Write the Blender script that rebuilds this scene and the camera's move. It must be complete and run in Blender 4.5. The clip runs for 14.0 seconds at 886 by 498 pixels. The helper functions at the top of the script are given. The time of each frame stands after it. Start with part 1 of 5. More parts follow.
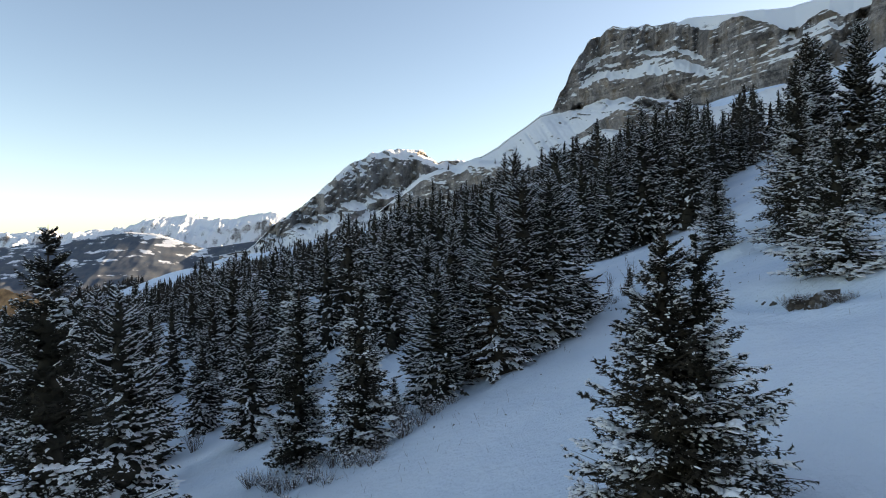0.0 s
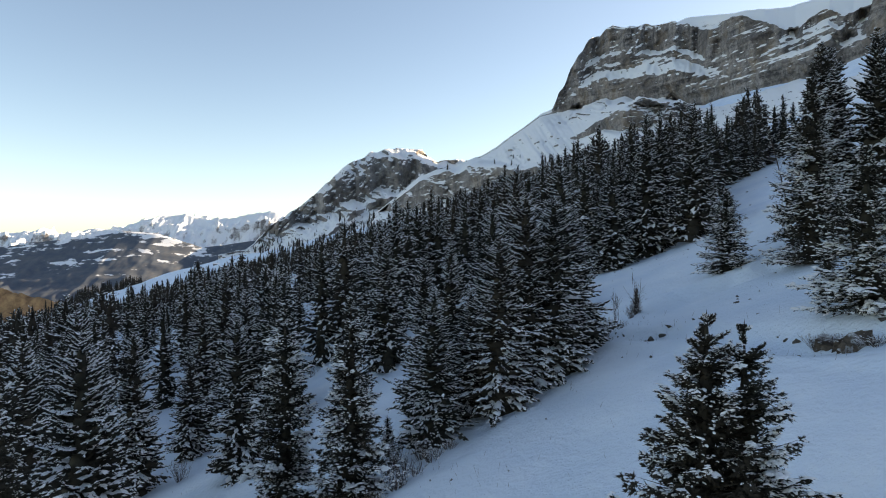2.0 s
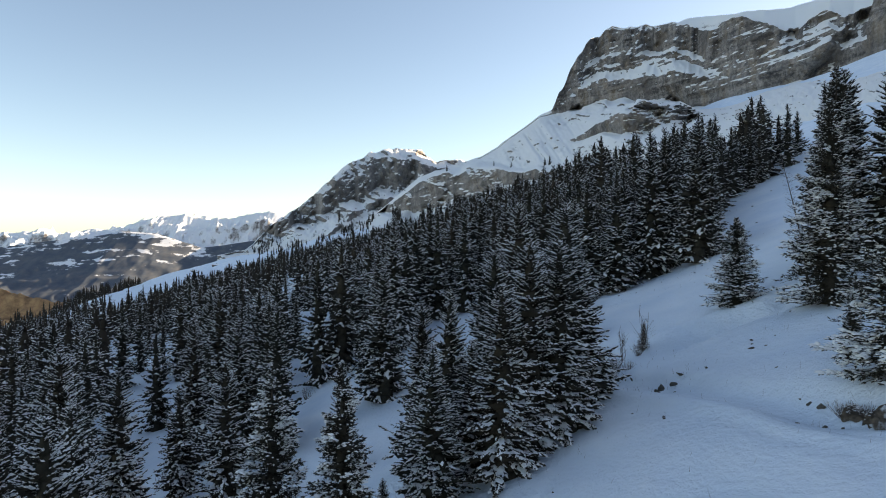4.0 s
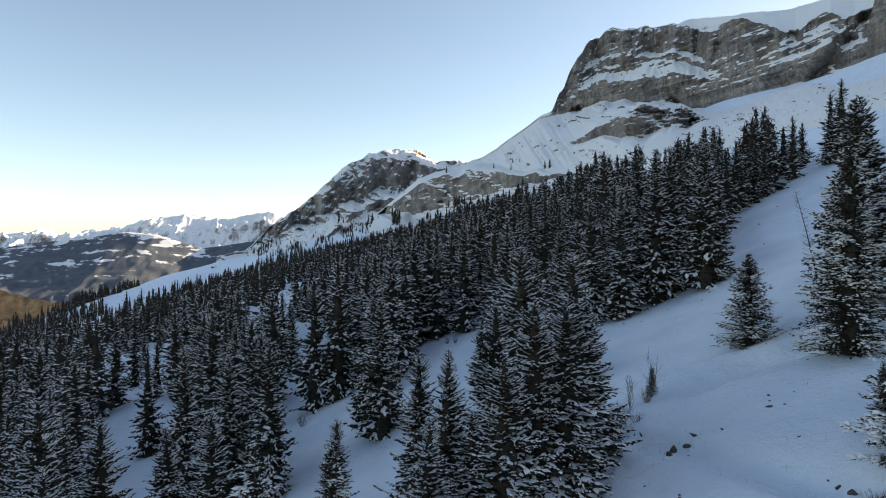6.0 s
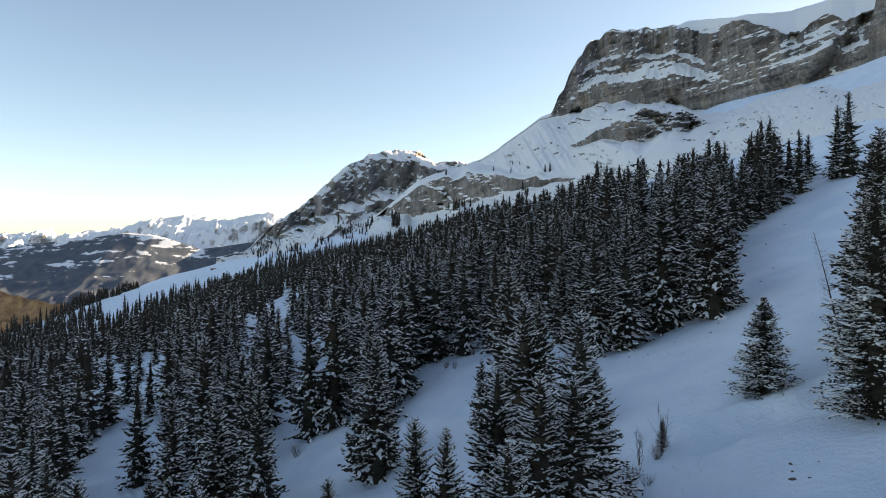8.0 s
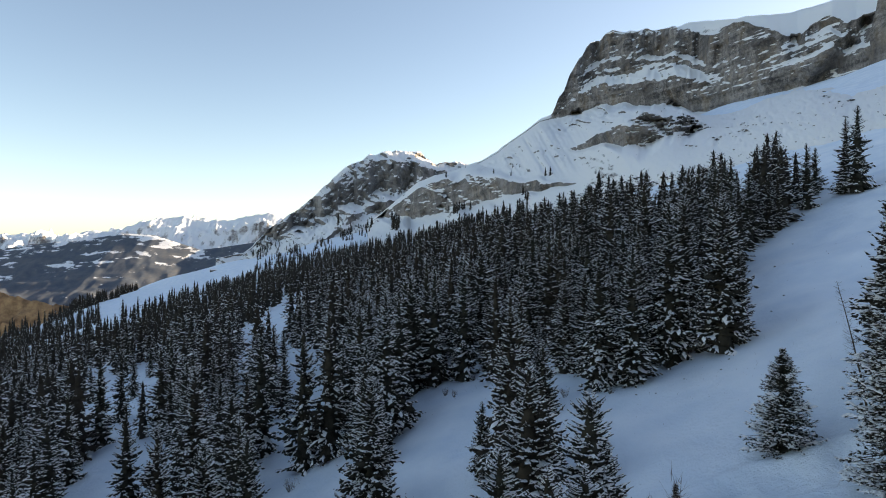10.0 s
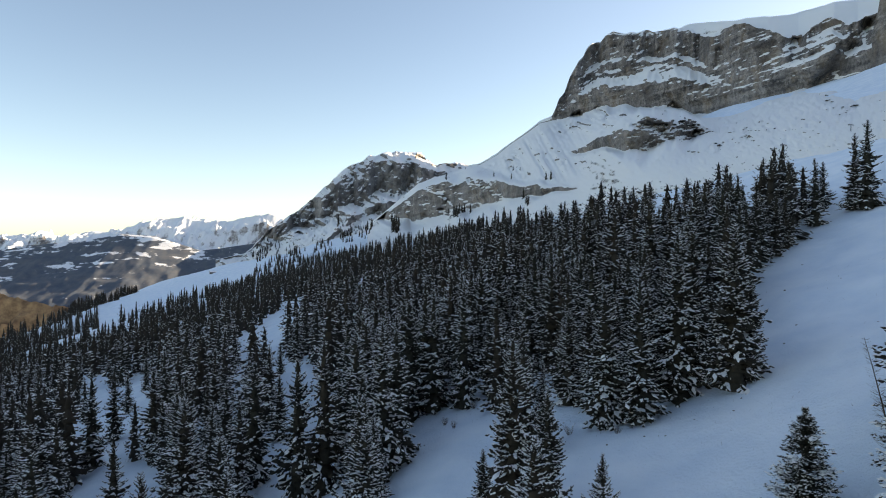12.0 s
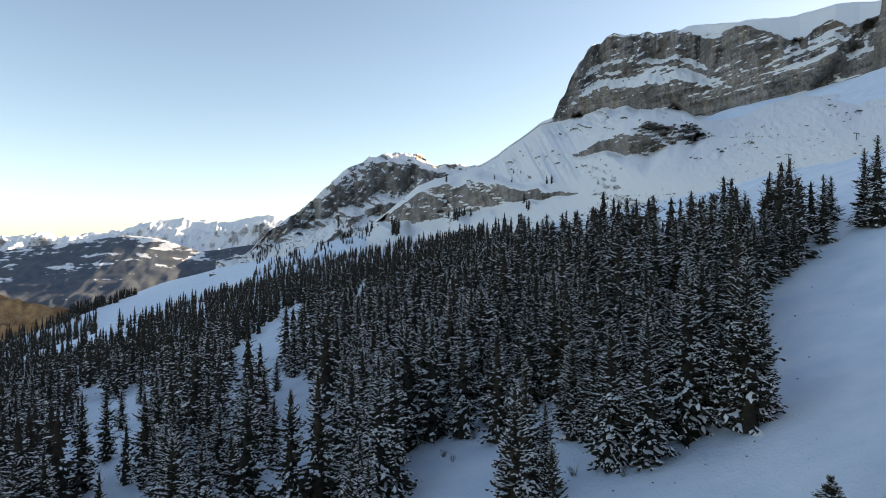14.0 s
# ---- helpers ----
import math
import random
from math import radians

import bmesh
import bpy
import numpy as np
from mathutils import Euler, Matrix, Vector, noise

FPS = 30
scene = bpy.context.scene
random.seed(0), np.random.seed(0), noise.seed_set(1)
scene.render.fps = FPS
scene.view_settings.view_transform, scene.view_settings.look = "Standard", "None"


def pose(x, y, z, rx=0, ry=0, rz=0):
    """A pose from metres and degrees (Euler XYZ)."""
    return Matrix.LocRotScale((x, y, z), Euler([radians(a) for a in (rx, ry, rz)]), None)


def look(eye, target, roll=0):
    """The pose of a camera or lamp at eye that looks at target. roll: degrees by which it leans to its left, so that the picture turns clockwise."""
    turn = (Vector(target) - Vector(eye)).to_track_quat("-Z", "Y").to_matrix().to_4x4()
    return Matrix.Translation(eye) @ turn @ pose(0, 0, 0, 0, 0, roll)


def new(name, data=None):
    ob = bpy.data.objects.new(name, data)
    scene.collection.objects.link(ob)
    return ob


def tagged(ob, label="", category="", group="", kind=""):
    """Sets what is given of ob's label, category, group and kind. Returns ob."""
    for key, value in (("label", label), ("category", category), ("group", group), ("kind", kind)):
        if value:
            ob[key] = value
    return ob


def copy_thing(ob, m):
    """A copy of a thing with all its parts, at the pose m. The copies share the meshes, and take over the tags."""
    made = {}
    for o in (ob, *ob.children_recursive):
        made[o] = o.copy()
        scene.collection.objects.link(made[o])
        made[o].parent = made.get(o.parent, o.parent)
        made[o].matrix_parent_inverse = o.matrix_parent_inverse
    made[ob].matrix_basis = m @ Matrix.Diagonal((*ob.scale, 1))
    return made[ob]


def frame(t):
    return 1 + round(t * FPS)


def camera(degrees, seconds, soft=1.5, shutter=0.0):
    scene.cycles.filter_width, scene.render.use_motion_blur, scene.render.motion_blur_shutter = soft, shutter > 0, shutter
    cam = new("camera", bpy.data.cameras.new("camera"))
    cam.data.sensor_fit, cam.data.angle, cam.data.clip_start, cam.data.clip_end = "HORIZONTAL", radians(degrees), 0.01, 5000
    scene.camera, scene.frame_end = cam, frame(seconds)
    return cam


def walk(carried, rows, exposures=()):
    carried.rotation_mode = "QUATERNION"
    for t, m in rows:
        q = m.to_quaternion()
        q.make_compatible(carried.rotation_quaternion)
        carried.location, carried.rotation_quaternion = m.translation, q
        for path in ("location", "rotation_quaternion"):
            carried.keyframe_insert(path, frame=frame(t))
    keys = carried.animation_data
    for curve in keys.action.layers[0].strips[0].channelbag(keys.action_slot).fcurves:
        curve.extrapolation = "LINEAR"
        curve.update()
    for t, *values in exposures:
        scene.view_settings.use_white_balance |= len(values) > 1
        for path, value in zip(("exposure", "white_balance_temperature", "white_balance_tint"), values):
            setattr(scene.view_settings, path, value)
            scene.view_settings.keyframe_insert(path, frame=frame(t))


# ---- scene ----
cam = camera(70, 14.0, soft=1.0)
PATH = [
    (0, pose(-0.000, -0.000, 0.000, 90.081, 0, 0.158)),
    (0.5, pose(0.047, 0.810, 0.294, 90.054, 0, 0.136)),
    (1, pose(0.078, 1.549, 0.744, 90.031, 0, 0.116)),
    (1.5, pose(0.096, 2.235, 1.311, 90.014, 0, 0.097)),
    (2, pose(0.107, 2.887, 1.965, 90.000, 0, 0.081)),
    (2.5, pose(0.115, 3.518, 2.684, 89.990, 0, 0.066)),
    (3, pose(0.121, 4.141, 3.451, 89.983, 0, 0.052)),
    (3.5, pose(0.129, 4.766, 4.255, 89.979, 0, 0.040)),
    (4, pose(0.139, 5.401, 5.086, 89.976, 0, 0.029)),
    (4.5, pose(0.154, 6.053, 5.939, 89.976, 0, 0.019)),
    (5, pose(0.174, 6.725, 6.812, 89.977, 0, 0.010)),
    (5.5, pose(0.198, 7.421, 7.703, 89.979, 0, 0.003)),
    (6, pose(0.227, 8.141, 8.610, 89.981, 0, -0.003)),
    (6.5, pose(0.261, 8.887, 9.534, 89.985, 0, -0.009)),
    (7, pose(0.297, 9.658, 10.474, 89.989, 0, -0.013)),
    (7.5, pose(0.336, 10.451, 11.430, 89.993, 0, -0.016)),
    (8, pose(0.377, 11.264, 12.401, 89.997, 0, -0.018)),
    (8.5, pose(0.418, 12.095, 13.383, 90.001, 0, -0.020)),
    (9, pose(0.459, 12.941, 14.376, 90.005, 0, -0.020)),
    (9.5, pose(0.498, 13.798, 15.377, 90.010, 0, -0.019)),
    (10, pose(0.537, 14.663, 16.381, 90.014, 0, -0.018)),
    (10.5, pose(0.574, 15.534, 17.387, 90.019, 0, -0.015)),
    (11, pose(0.611, 16.409, 18.389, 90.024, 0, -0.012)),
    (11.5, pose(0.649, 17.286, 19.387, 90.029, 0, -0.007)),
    (12, pose(0.689, 18.166, 20.380, 90.036, 0, -0.002)),
    (12.5, pose(0.736, 19.048, 21.367, 90.043, 0, 0.005)),
    (13, pose(0.794, 19.937, 22.353, 90.051, 0, 0.013)),
    (13.5, pose(0.867, 20.835, 23.345, 90.061, 0, 0.022)),
    (14, pose(0.963, 21.750, 24.355, 90.073, 0, 0.032)),
]
walk(cam, PATH, [(0, 1.49, 7900, 10), (14, 1.49, 7900, 10)])

# ---- world, sun ----
SUN_AZ, SUN_EL = radians(68), radians(16)
sun_way = Vector((math.sin(SUN_AZ) * math.cos(SUN_EL), math.cos(SUN_AZ) * math.cos(SUN_EL), math.sin(SUN_EL)))
world = bpy.data.worlds.new("winter_sky")
scene.world = world
world.use_nodes = True
wn = world.node_tree
sky = wn.nodes.new("ShaderNodeTexSky")
sky.sky_type, sky.sun_disc = "NISHITA", False
sky.sun_elevation, sky.sun_rotation = SUN_EL, SUN_AZ
sky.altitude, sky.air_density, sky.dust_density, sky.ozone_density = 2400, 1.0, 4.0, 1.2
wn.links.new(sky.outputs[0], wn.nodes["Background"].inputs[0])
wn.nodes["Background"].inputs[1].default_value = 0.102
sun = bpy.data.lights.new("sun", "SUN")
sun.energy, sun.angle, sun.color = 5.0, radians(0.6), (1.0, 0.86, 0.68)
sun_ob = new("sun", sun)
sun_ob.matrix_world = look(sun_way * 4000, (0, 0, 0))

# ---- numbers ----
def lattice(ix, iy, seed):
    h = (ix.astype(np.int64) * 374761393 + iy.astype(np.int64) * 668265263 + seed * 982451653) & 0xFFFFFFFF
    h = ((h ^ (h >> 13)) * 1274126177) & 0xFFFFFFFF
    return ((h ^ (h >> 16)) & 0xFFFF) / 32767.5 - 1.0


def vnoise(x, y, seed=0):
    x, y = np.broadcast_arrays(np.asarray(x, float), np.asarray(y, float))
    ix, iy = np.floor(x), np.floor(y)
    fx, fy = x - ix, y - iy
    fx, fy = fx * fx * fx * (fx * (fx * 6 - 15) + 10), fy * fy * fy * (fy * (fy * 6 - 15) + 10)
    a, b = lattice(ix, iy, seed), lattice(ix + 1, iy, seed)
    c, d = lattice(ix, iy + 1, seed), lattice(ix + 1, iy + 1, seed)
    return (a * (1 - fx) + b * fx) * (1 - fy) + (c * (1 - fx) + d * fx) * fy


def fbm(x, y, octaves=4, seed=0, gain=0.5):
    out, amp, f = 0.0, 1.0, 1.0
    for k in range(octaves):
        out = out + amp * vnoise(x * f + 17.3 * k, y * f - 9.1 * k, seed + k)
        amp, f = amp * gain, f * 2.03
    return out


def ridged(x, y, octaves=4, seed=0):
    out, amp, f = 0.0, 1.0, 1.0
    for k in range(octaves):
        out = out + amp * (1 - 2 * np.abs(vnoise(x * f + 5.7 * k, y * f + 3.3 * k, seed + k)))
        amp, f = amp * 0.5, f * 2.1
    return out


def smooth(a, b, x):
    u = np.clip((np.asarray(x, float) - a) / (b - a), 0, 1)
    return u * u * (3 - 2 * u)


# ---- materials ----
def material(name, rough=0.8):
    m = bpy.data.materials.new(name)
    m.use_nodes = True
    t = m.node_tree
    b = t.nodes["Principled BSDF"]
    b.inputs["Roughness"].default_value = rough
    return m, t, b


def node(t, kind, **values):
    n = t.nodes.new(kind)
    for k, v in values.items():
        n.inputs[k.replace("_", " ")].default_value = v
    return n


def noise_node(t, scale, detail=4.0, rough=0.55, stretch=None):
    n = node(t, "ShaderNodeTexNoise", Scale=scale, Detail=detail, Roughness=rough)
    co = t.nodes.new("ShaderNodeTexCoord")
    if stretch:
        mp = node(t, "ShaderNodeMapping", Scale=stretch)
        t.links.new(co.outputs["Object"], mp.inputs["Vector"])
        t.links.new(mp.outputs["Vector"], n.inputs["Vector"])
    else:
        t.links.new(co.outputs["Object"], n.inputs["Vector"])
    return n.outputs["Fac"]


def ramp(t, fac, *stops):
    r = t.nodes.new("ShaderNodeValToRGB")
    e = r.color_ramp.elements
    while len(e) < len(stops):
        e.new(0.5)
    for k, (pos, col) in enumerate(stops):
        e[k].position = pos
        e[k].color = (*col, 1) if isinstance(col, tuple) else (col, col, col, 1)
    t.links.new(fac, r.inputs["Fac"])
    return r.outputs["Color"]


def mixed(t, fac, a, b):
    m = t.nodes.new("ShaderNodeMix")
    m.data_type = "RGBA"
    for sock, v in ((m.inputs["Factor"], fac), (m.inputs["A"], a), (m.inputs["B"], b)):
        if isinstance(v, (tuple, float)):
            sock.default_value = (*v, 1) if isinstance(v, tuple) else v
        else:
            t.links.new(v, sock)
    return m.outputs["Result"]


def calc(t, op, a, b=0.0, clamp=False):
    m = t.nodes.new("ShaderNodeMath")
    m.operation, m.use_clamp = op, clamp
    for sock, v in zip(m.inputs, (a, b)):
        if isinstance(v, (int, float)):
            sock.default_value = v
        else:
            t.links.new(v, sock)
    return m.outputs[0]


def bumped(t, b, height, dist, strength=1.0):
    n = node(t, "ShaderNodeBump", Strength=strength, Distance=dist)
    t.links.new(height, n.inputs["Height"])
    t.links.new(n.outputs["Normal"], b.inputs["Normal"])


def snow_ground():
    m, t, b = material("snow_ground", 0.75)
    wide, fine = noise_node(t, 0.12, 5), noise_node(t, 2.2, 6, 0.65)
    # base colour carries some of the blue of the shade on the slope
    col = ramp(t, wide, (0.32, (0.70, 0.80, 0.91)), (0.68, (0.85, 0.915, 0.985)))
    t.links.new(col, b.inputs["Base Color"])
    bumped(t, b, calc(t, "ADD", calc(t, "MULTIPLY", wide, 2.5), calc(t, "MULTIPLY", fine, 0.6)), 0.5, 0.8)
    return m


def snow_lump():
    m, t, b = material("snow_on_branches", 0.7)
    n = noise_node(t, 6.0, 3)
    t.links.new(ramp(t, n, (0.3, (0.89, 0.885, 0.885)), (0.7, (0.94, 0.935, 0.93))), b.inputs["Base Color"])
    bumped(t, b, n, 0.05, 0.5)
    return m


def needles():
    m, t, b = material("spruce_needles", 0.8)
    b.inputs["Specular IOR Level"].default_value = 0.15
    n = noise_node(t, 3.0, 4)
    info = t.nodes.new("ShaderNodeObjectInfo")
    base = ramp(t, n, (0.25, (0.020, 0.019, 0.014)), (0.75, (0.055, 0.050, 0.035)))
    brown = ramp(t, n, (0.25, (0.028, 0.021, 0.015)), (0.75, (0.072, 0.053, 0.037)))
    t.links.new(mixed(t, calc(t, "MULTIPLY", info.outputs["Random"], 0.7), base, brown), b.inputs["Base Color"])
    return m


def needles_far():
    m, t, b = material("far_spruce_needles", 0.8)
    b.inputs["Specular IOR Level"].default_value = 0.15
    n = noise_node(t, 0.35, 4)
    geo = t.nodes.new("ShaderNodeNewGeometry")
    base = ramp(t, n, (0.25, (0.020, 0.018, 0.015)), (0.75, (0.055, 0.048, 0.037)))
    brown = ramp(t, n, (0.25, (0.026, 0.019, 0.014)), (0.75, (0.066, 0.048, 0.034)))
    t.links.new(mixed(t, calc(t, "MULTIPLY", geo.outputs["Random Per Island"], 0.7), base, brown), b.inputs["Base Color"])
    return m


def bark():
    m, t, b = material("spruce_bark", 0.9)
    n = noise_node(t, 9.0, 5, 0.6, (1, 1, 0.25))
    t.links.new(ramp(t, n, (0.3, (0.035, 0.026, 0.02)), (0.7, (0.11, 0.085, 0.065))), b.inputs["Base Color"])
    bumped(t, b, n, 0.03)
    return m


def twig_bark():
    m, t, b = material("bare_twigs", 0.85)
    n = noise_node(t, 4.0, 3)
    t.links.new(ramp(t, n, (0.3, (0.05, 0.036, 0.03)), (0.7, (0.14, 0.10, 0.08))), b.inputs["Base Color"])
    return m


def rock_and_snow(name, scale, strata, low, high, lo=0.56, hi=0.70, ochre=0.0, snow=(0.82, 0.84, 0.87)):
    """Limestone with beds; snow lies where the surface is flat enough to hold it."""
    m, t, b = material(name, 0.85)
    big, fine = noise_node(t, scale, 6, 0.6), noise_node(t, scale * 12, 8, 0.72)
    beds = noise_node(t, scale * 3, 5, 0.6, (0.12, 0.12, strata))
    streak = noise_node(t, scale * 5, 4, 0.6, (1, 1, 0.10))
    tone = calc(t, "ADD", calc(t, "ADD", calc(t, "MULTIPLY", beds, 0.26), calc(t, "MULTIPLY", fine, 0.36)),
                calc(t, "ADD", calc(t, "MULTIPLY", streak, 0.24), calc(t, "MULTIPLY", big, 0.14)))
    rock = ramp(t, tone, (0.43, low), (0.57, high))
    stain = ramp(t, noise_node(t, scale * 1.3, 5, 0.6, (1, 1, 0.55)), (0.46, 0.0), (0.62, 0.65))
    rock = mixed(t, stain, rock, tuple(0.55 * a + 0.45 * b for a, b in zip(low, (0.11, 0.09, 0.078))))
    if ochre:
        spots = ramp(t, noise_node(t, scale * 2.0, 3, 0.5, (1, 1, 0.35)), (0.52, 0.0), (0.68, ochre))
        rock = mixed(t, spots, rock, (0.30, 0.20, 0.10))
    geo = t.nodes.new("ShaderNodeNewGeometry")
    sep = t.nodes.new("ShaderNodeSeparateXYZ")
    t.links.new(geo.outputs["Normal"], sep.inputs[0])
    lean = calc(t, "ADD", sep.outputs["Z"], calc(t, "MULTIPLY", calc(t, "SUBTRACT", fine, 0.5), 0.42))
    lean = calc(t, "ADD", lean, calc(t, "MULTIPLY", calc(t, "SUBTRACT", beds, 0.5), 0.30))
    lean = calc(t, "ADD", lean, calc(t, "MULTIPLY", calc(t, "SUBTRACT", big, 0.5), 0.25))
    hold = calc(t, "DIVIDE", calc(t, "SUBTRACT", lean, lo), hi - lo, clamp=True)
    t.links.new(mixed(t, hold, rock, snow), b.inputs["Base Color"])
    bumped(t, b, calc(t, "MULTIPLY", tone, calc(t, "SUBTRACT", 1.15, hold)), 0.8 / scale * 0.1, 0.9)
    return m


def rock_loose():
    m, t, b = material("grey_boulder", 0.9)
    n = noise_node(t, 3.0, 5)
    t.links.new(ramp(t, n, (0.3, (0.035, 0.030, 0.026)), (0.7, (0.13, 0.115, 0.095))), b.inputs["Base Color"])
    bumped(t, b, n, 0.08)
    return m


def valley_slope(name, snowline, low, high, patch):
    """Far side of the valley: woods and pastures from low to high tone, snow lying in patches."""
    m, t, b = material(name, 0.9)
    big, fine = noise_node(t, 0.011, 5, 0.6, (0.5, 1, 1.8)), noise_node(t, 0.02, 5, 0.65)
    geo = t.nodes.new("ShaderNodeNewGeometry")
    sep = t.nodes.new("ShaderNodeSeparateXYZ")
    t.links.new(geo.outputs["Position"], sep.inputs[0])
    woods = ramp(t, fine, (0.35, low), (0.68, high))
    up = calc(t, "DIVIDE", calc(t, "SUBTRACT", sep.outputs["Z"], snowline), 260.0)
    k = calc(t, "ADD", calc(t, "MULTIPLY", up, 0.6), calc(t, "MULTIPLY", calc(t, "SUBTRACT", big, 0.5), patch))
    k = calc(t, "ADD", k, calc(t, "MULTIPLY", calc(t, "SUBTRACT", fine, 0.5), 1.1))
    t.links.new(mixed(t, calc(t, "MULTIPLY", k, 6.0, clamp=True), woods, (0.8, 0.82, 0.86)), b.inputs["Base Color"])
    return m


SNOW, LUMP, NEEDLE, NEEDLE_FAR, BARK, TWIG, STONE = snow_ground(), snow_lump(), needles(), needles_far(), bark(), twig_bark(), rock_loose()
# snow on cliff and knob is tinted warm, for brighter horizon light
CLIFF = rock_and_snow("limestone_cliff", 0.02, 2.2, (0.055, 0.050, 0.048), (0.36, 0.320, 0.292), lo=0.50, hi=0.60, ochre=0.28, snow=(0.86, 0.845, 0.825))
KNOB = rock_and_snow("far_limestone", 0.009, 1.2, (0.11, 0.102, 0.097), (0.36, 0.33, 0.305), 0.58, 0.70, snow=(0.86, 0.845, 0.825))
ALPS = rock_and_snow("alpine_snow", 0.006, 1.0, (0.16, 0.15, 0.15), (0.34, 0.32, 0.31), 0.30, 0.46)
# blue-grey wood tones, the haze of distance painted into them
HAZED_WOOD = valley_slope("hazed_valley_woods", 60.0, (0.066, 0.088, 0.122), (0.125, 0.132, 0.145), 4.2)
HILL = valley_slope("autumn_hill", 900.0, (0.19, 0.095, 0.045), (0.55, 0.31, 0.14), 0.6)


# ---- meshes ----
def solid(name, verts, faces, mats, index=None, shade=True):
    """A mesh from arrays; faces all have the same number of corners."""
    verts, faces = np.asarray(verts, np.float32), np.asarray(faces, np.int32)
    me = bpy.data.meshes.new(name)
    n, k = faces.shape
    me.vertices.add(len(verts))
    me.vertices.foreach_set("co", verts.ravel())
    me.loops.add(n * k)
    me.loops.foreach_set("vertex_index", faces.ravel())
    me.polygons.add(n)
    me.polygons.foreach_set("loop_start", np.arange(n, dtype=np.int32) * k)
    for mat in mats:
        me.materials.append(mat)
    if index is not None:
        me.polygons.foreach_set("material_index", np.asarray(index, np.int32))
    if shade:
        me.polygons.foreach_set("use_smooth", np.ones(n, bool))
    me.update(calc_edges=True)
    me.validate()
    return me


def grid_faces(rows, cols, closed=False):
    j, i = np.meshgrid(np.arange(rows - 1), np.arange(cols if closed else cols - 1), indexing="ij")
    a, b = j * cols + i, j * cols + (i + 1) % cols
    return np.stack([a, b, b + cols, a + cols], -1).reshape(-1, 4)


# ---- ground ----
def edge_of_shoulder(y):
    return -np.interp(y, [0, 900, 1100, 1400, 2000, 2600], [600, 600, 610, 680, 900, 1100])


def ground_z(x, y):
    x, y = np.asarray(x, float), np.asarray(y, float)
    side = np.where(x > 0, 0.39 * x, np.where(x > -25, 0.42 * x, -10.5 + 0.26 * (x + 25)))
    z = -10 + side + 0.075 * np.where(y > 130, y - 130, 0)
    z = z + 1.1 * fbm(x / 34, y / 34, 2, 3) * smooth(20, 60, np.hypot(x, y)) + 0.16 * fbm(x / 5, y / 5, 3, 8)
    z = z + 9 * fbm(x / 210, y / 210, 3, 5) * smooth(180, 600, np.hypot(x, y))
    z = z - 2.6 * np.exp(-((x - 35) / 18) ** 2 - ((y - 104) / 20) ** 2)
    z = z - 0.65 * np.exp(-((x - 22) / 16) ** 2 - ((y - 58) / 22) ** 2) - 1.1 * np.exp(-((x - 30) / 9) ** 2 - ((y - 69) / 8) ** 2) + 2.8 * np.exp(-((x + 50) / 60) ** 2 - ((y - 210) / 80) ** 2) + 1.2 * np.exp(-((x - 2) / 14) ** 2 - ((y - 114) / 14) ** 2)
    z = z - 0.95 * np.exp(-((x - 18.8) / 2.6) ** 2 - ((y - 36) / 6) ** 2)
    # the track, a bench along the slope
    off = x - (32.2 - 0.36 * y)
    bench = (1 - smooth(1.2, 3.4, np.abs(off))) * smooth(-30, -10, y) * (1 - smooth(55, 70, y))
    z = z - 0.36 * np.clip(off, -3, 3) * bench - 0.20 * bench * (np.exp(-((np.abs(off) - 0.75) / 0.28) ** 2)) - 0.25 * bench
    # a drifted bank above the track
    lip = y - np.interp(x, [18, 23.4, 26.2, 29, 31, 32.4, 33.6, 36, 39], [65.5, 66, 66.4, 65.4, 65.4, 64.3, 62.5, 57.5, 52]) - 0.7 * vnoise(x / 2.5, y / 4, 14)
    here = smooth(17, 24, x) * (1 - smooth(37, 41, x))
    z = z + here * (0.55 * np.exp(-(lip / 0.9) ** 2) - 1.25 * np.exp(-((lip + 3.2) / 2.6) ** 2))
    z = z + 0.22 * here * np.exp(-((lip + 3.5) / 3.6) ** 2) * fbm(x / 1.2, y / 1.2, 3, 15)
    z = z + 20 * np.exp(-((x + 660) / 190) ** 2 - ((y - 1780) / 330) ** 2)
    z = z + 15 * np.exp(-((x + 620) / 160) ** 2 - ((y - 1350) / 350) ** 2)
    # the shoulder falls away into the valley
    over = np.clip(edge_of_shoulder(y) - x, 0, None)
    z = z - 0.62 * over * smooth(0, 120, over)
    z = z - 0.45 * np.clip(y - 2500, 0, None)
    return np.maximum(z, -620 + 25 * fbm(x / 300, y / 300, 3, 6))


ang = np.radians(np.concatenate([np.arange(-50, 50, 0.3), np.arange(50, 310, 4.0)]))
rad = np.concatenate([[0.0], np.geomspace(2.0, 20, 40), np.arange(20.3, 72, 0.3), np.geomspace(72.8, 5600, 230)])
RR, AA = np.meshgrid(rad, ang, indexing="ij")
GX, GY = RR * np.sin(AA), np.minimum(8 + RR * np.cos(AA), 4980)
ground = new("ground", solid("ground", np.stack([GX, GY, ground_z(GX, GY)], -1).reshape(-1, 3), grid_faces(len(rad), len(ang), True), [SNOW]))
tagged(ground, "snow covered alpine hillside in blue morning shade", "hillside", kind="structure")


# ---- mountains ----
# Bearings and heights below are in hundredths of the distance, fitted to the view from the camera's last position.
LAST_EYE = np.array([0.96, 21.75, 24.35])


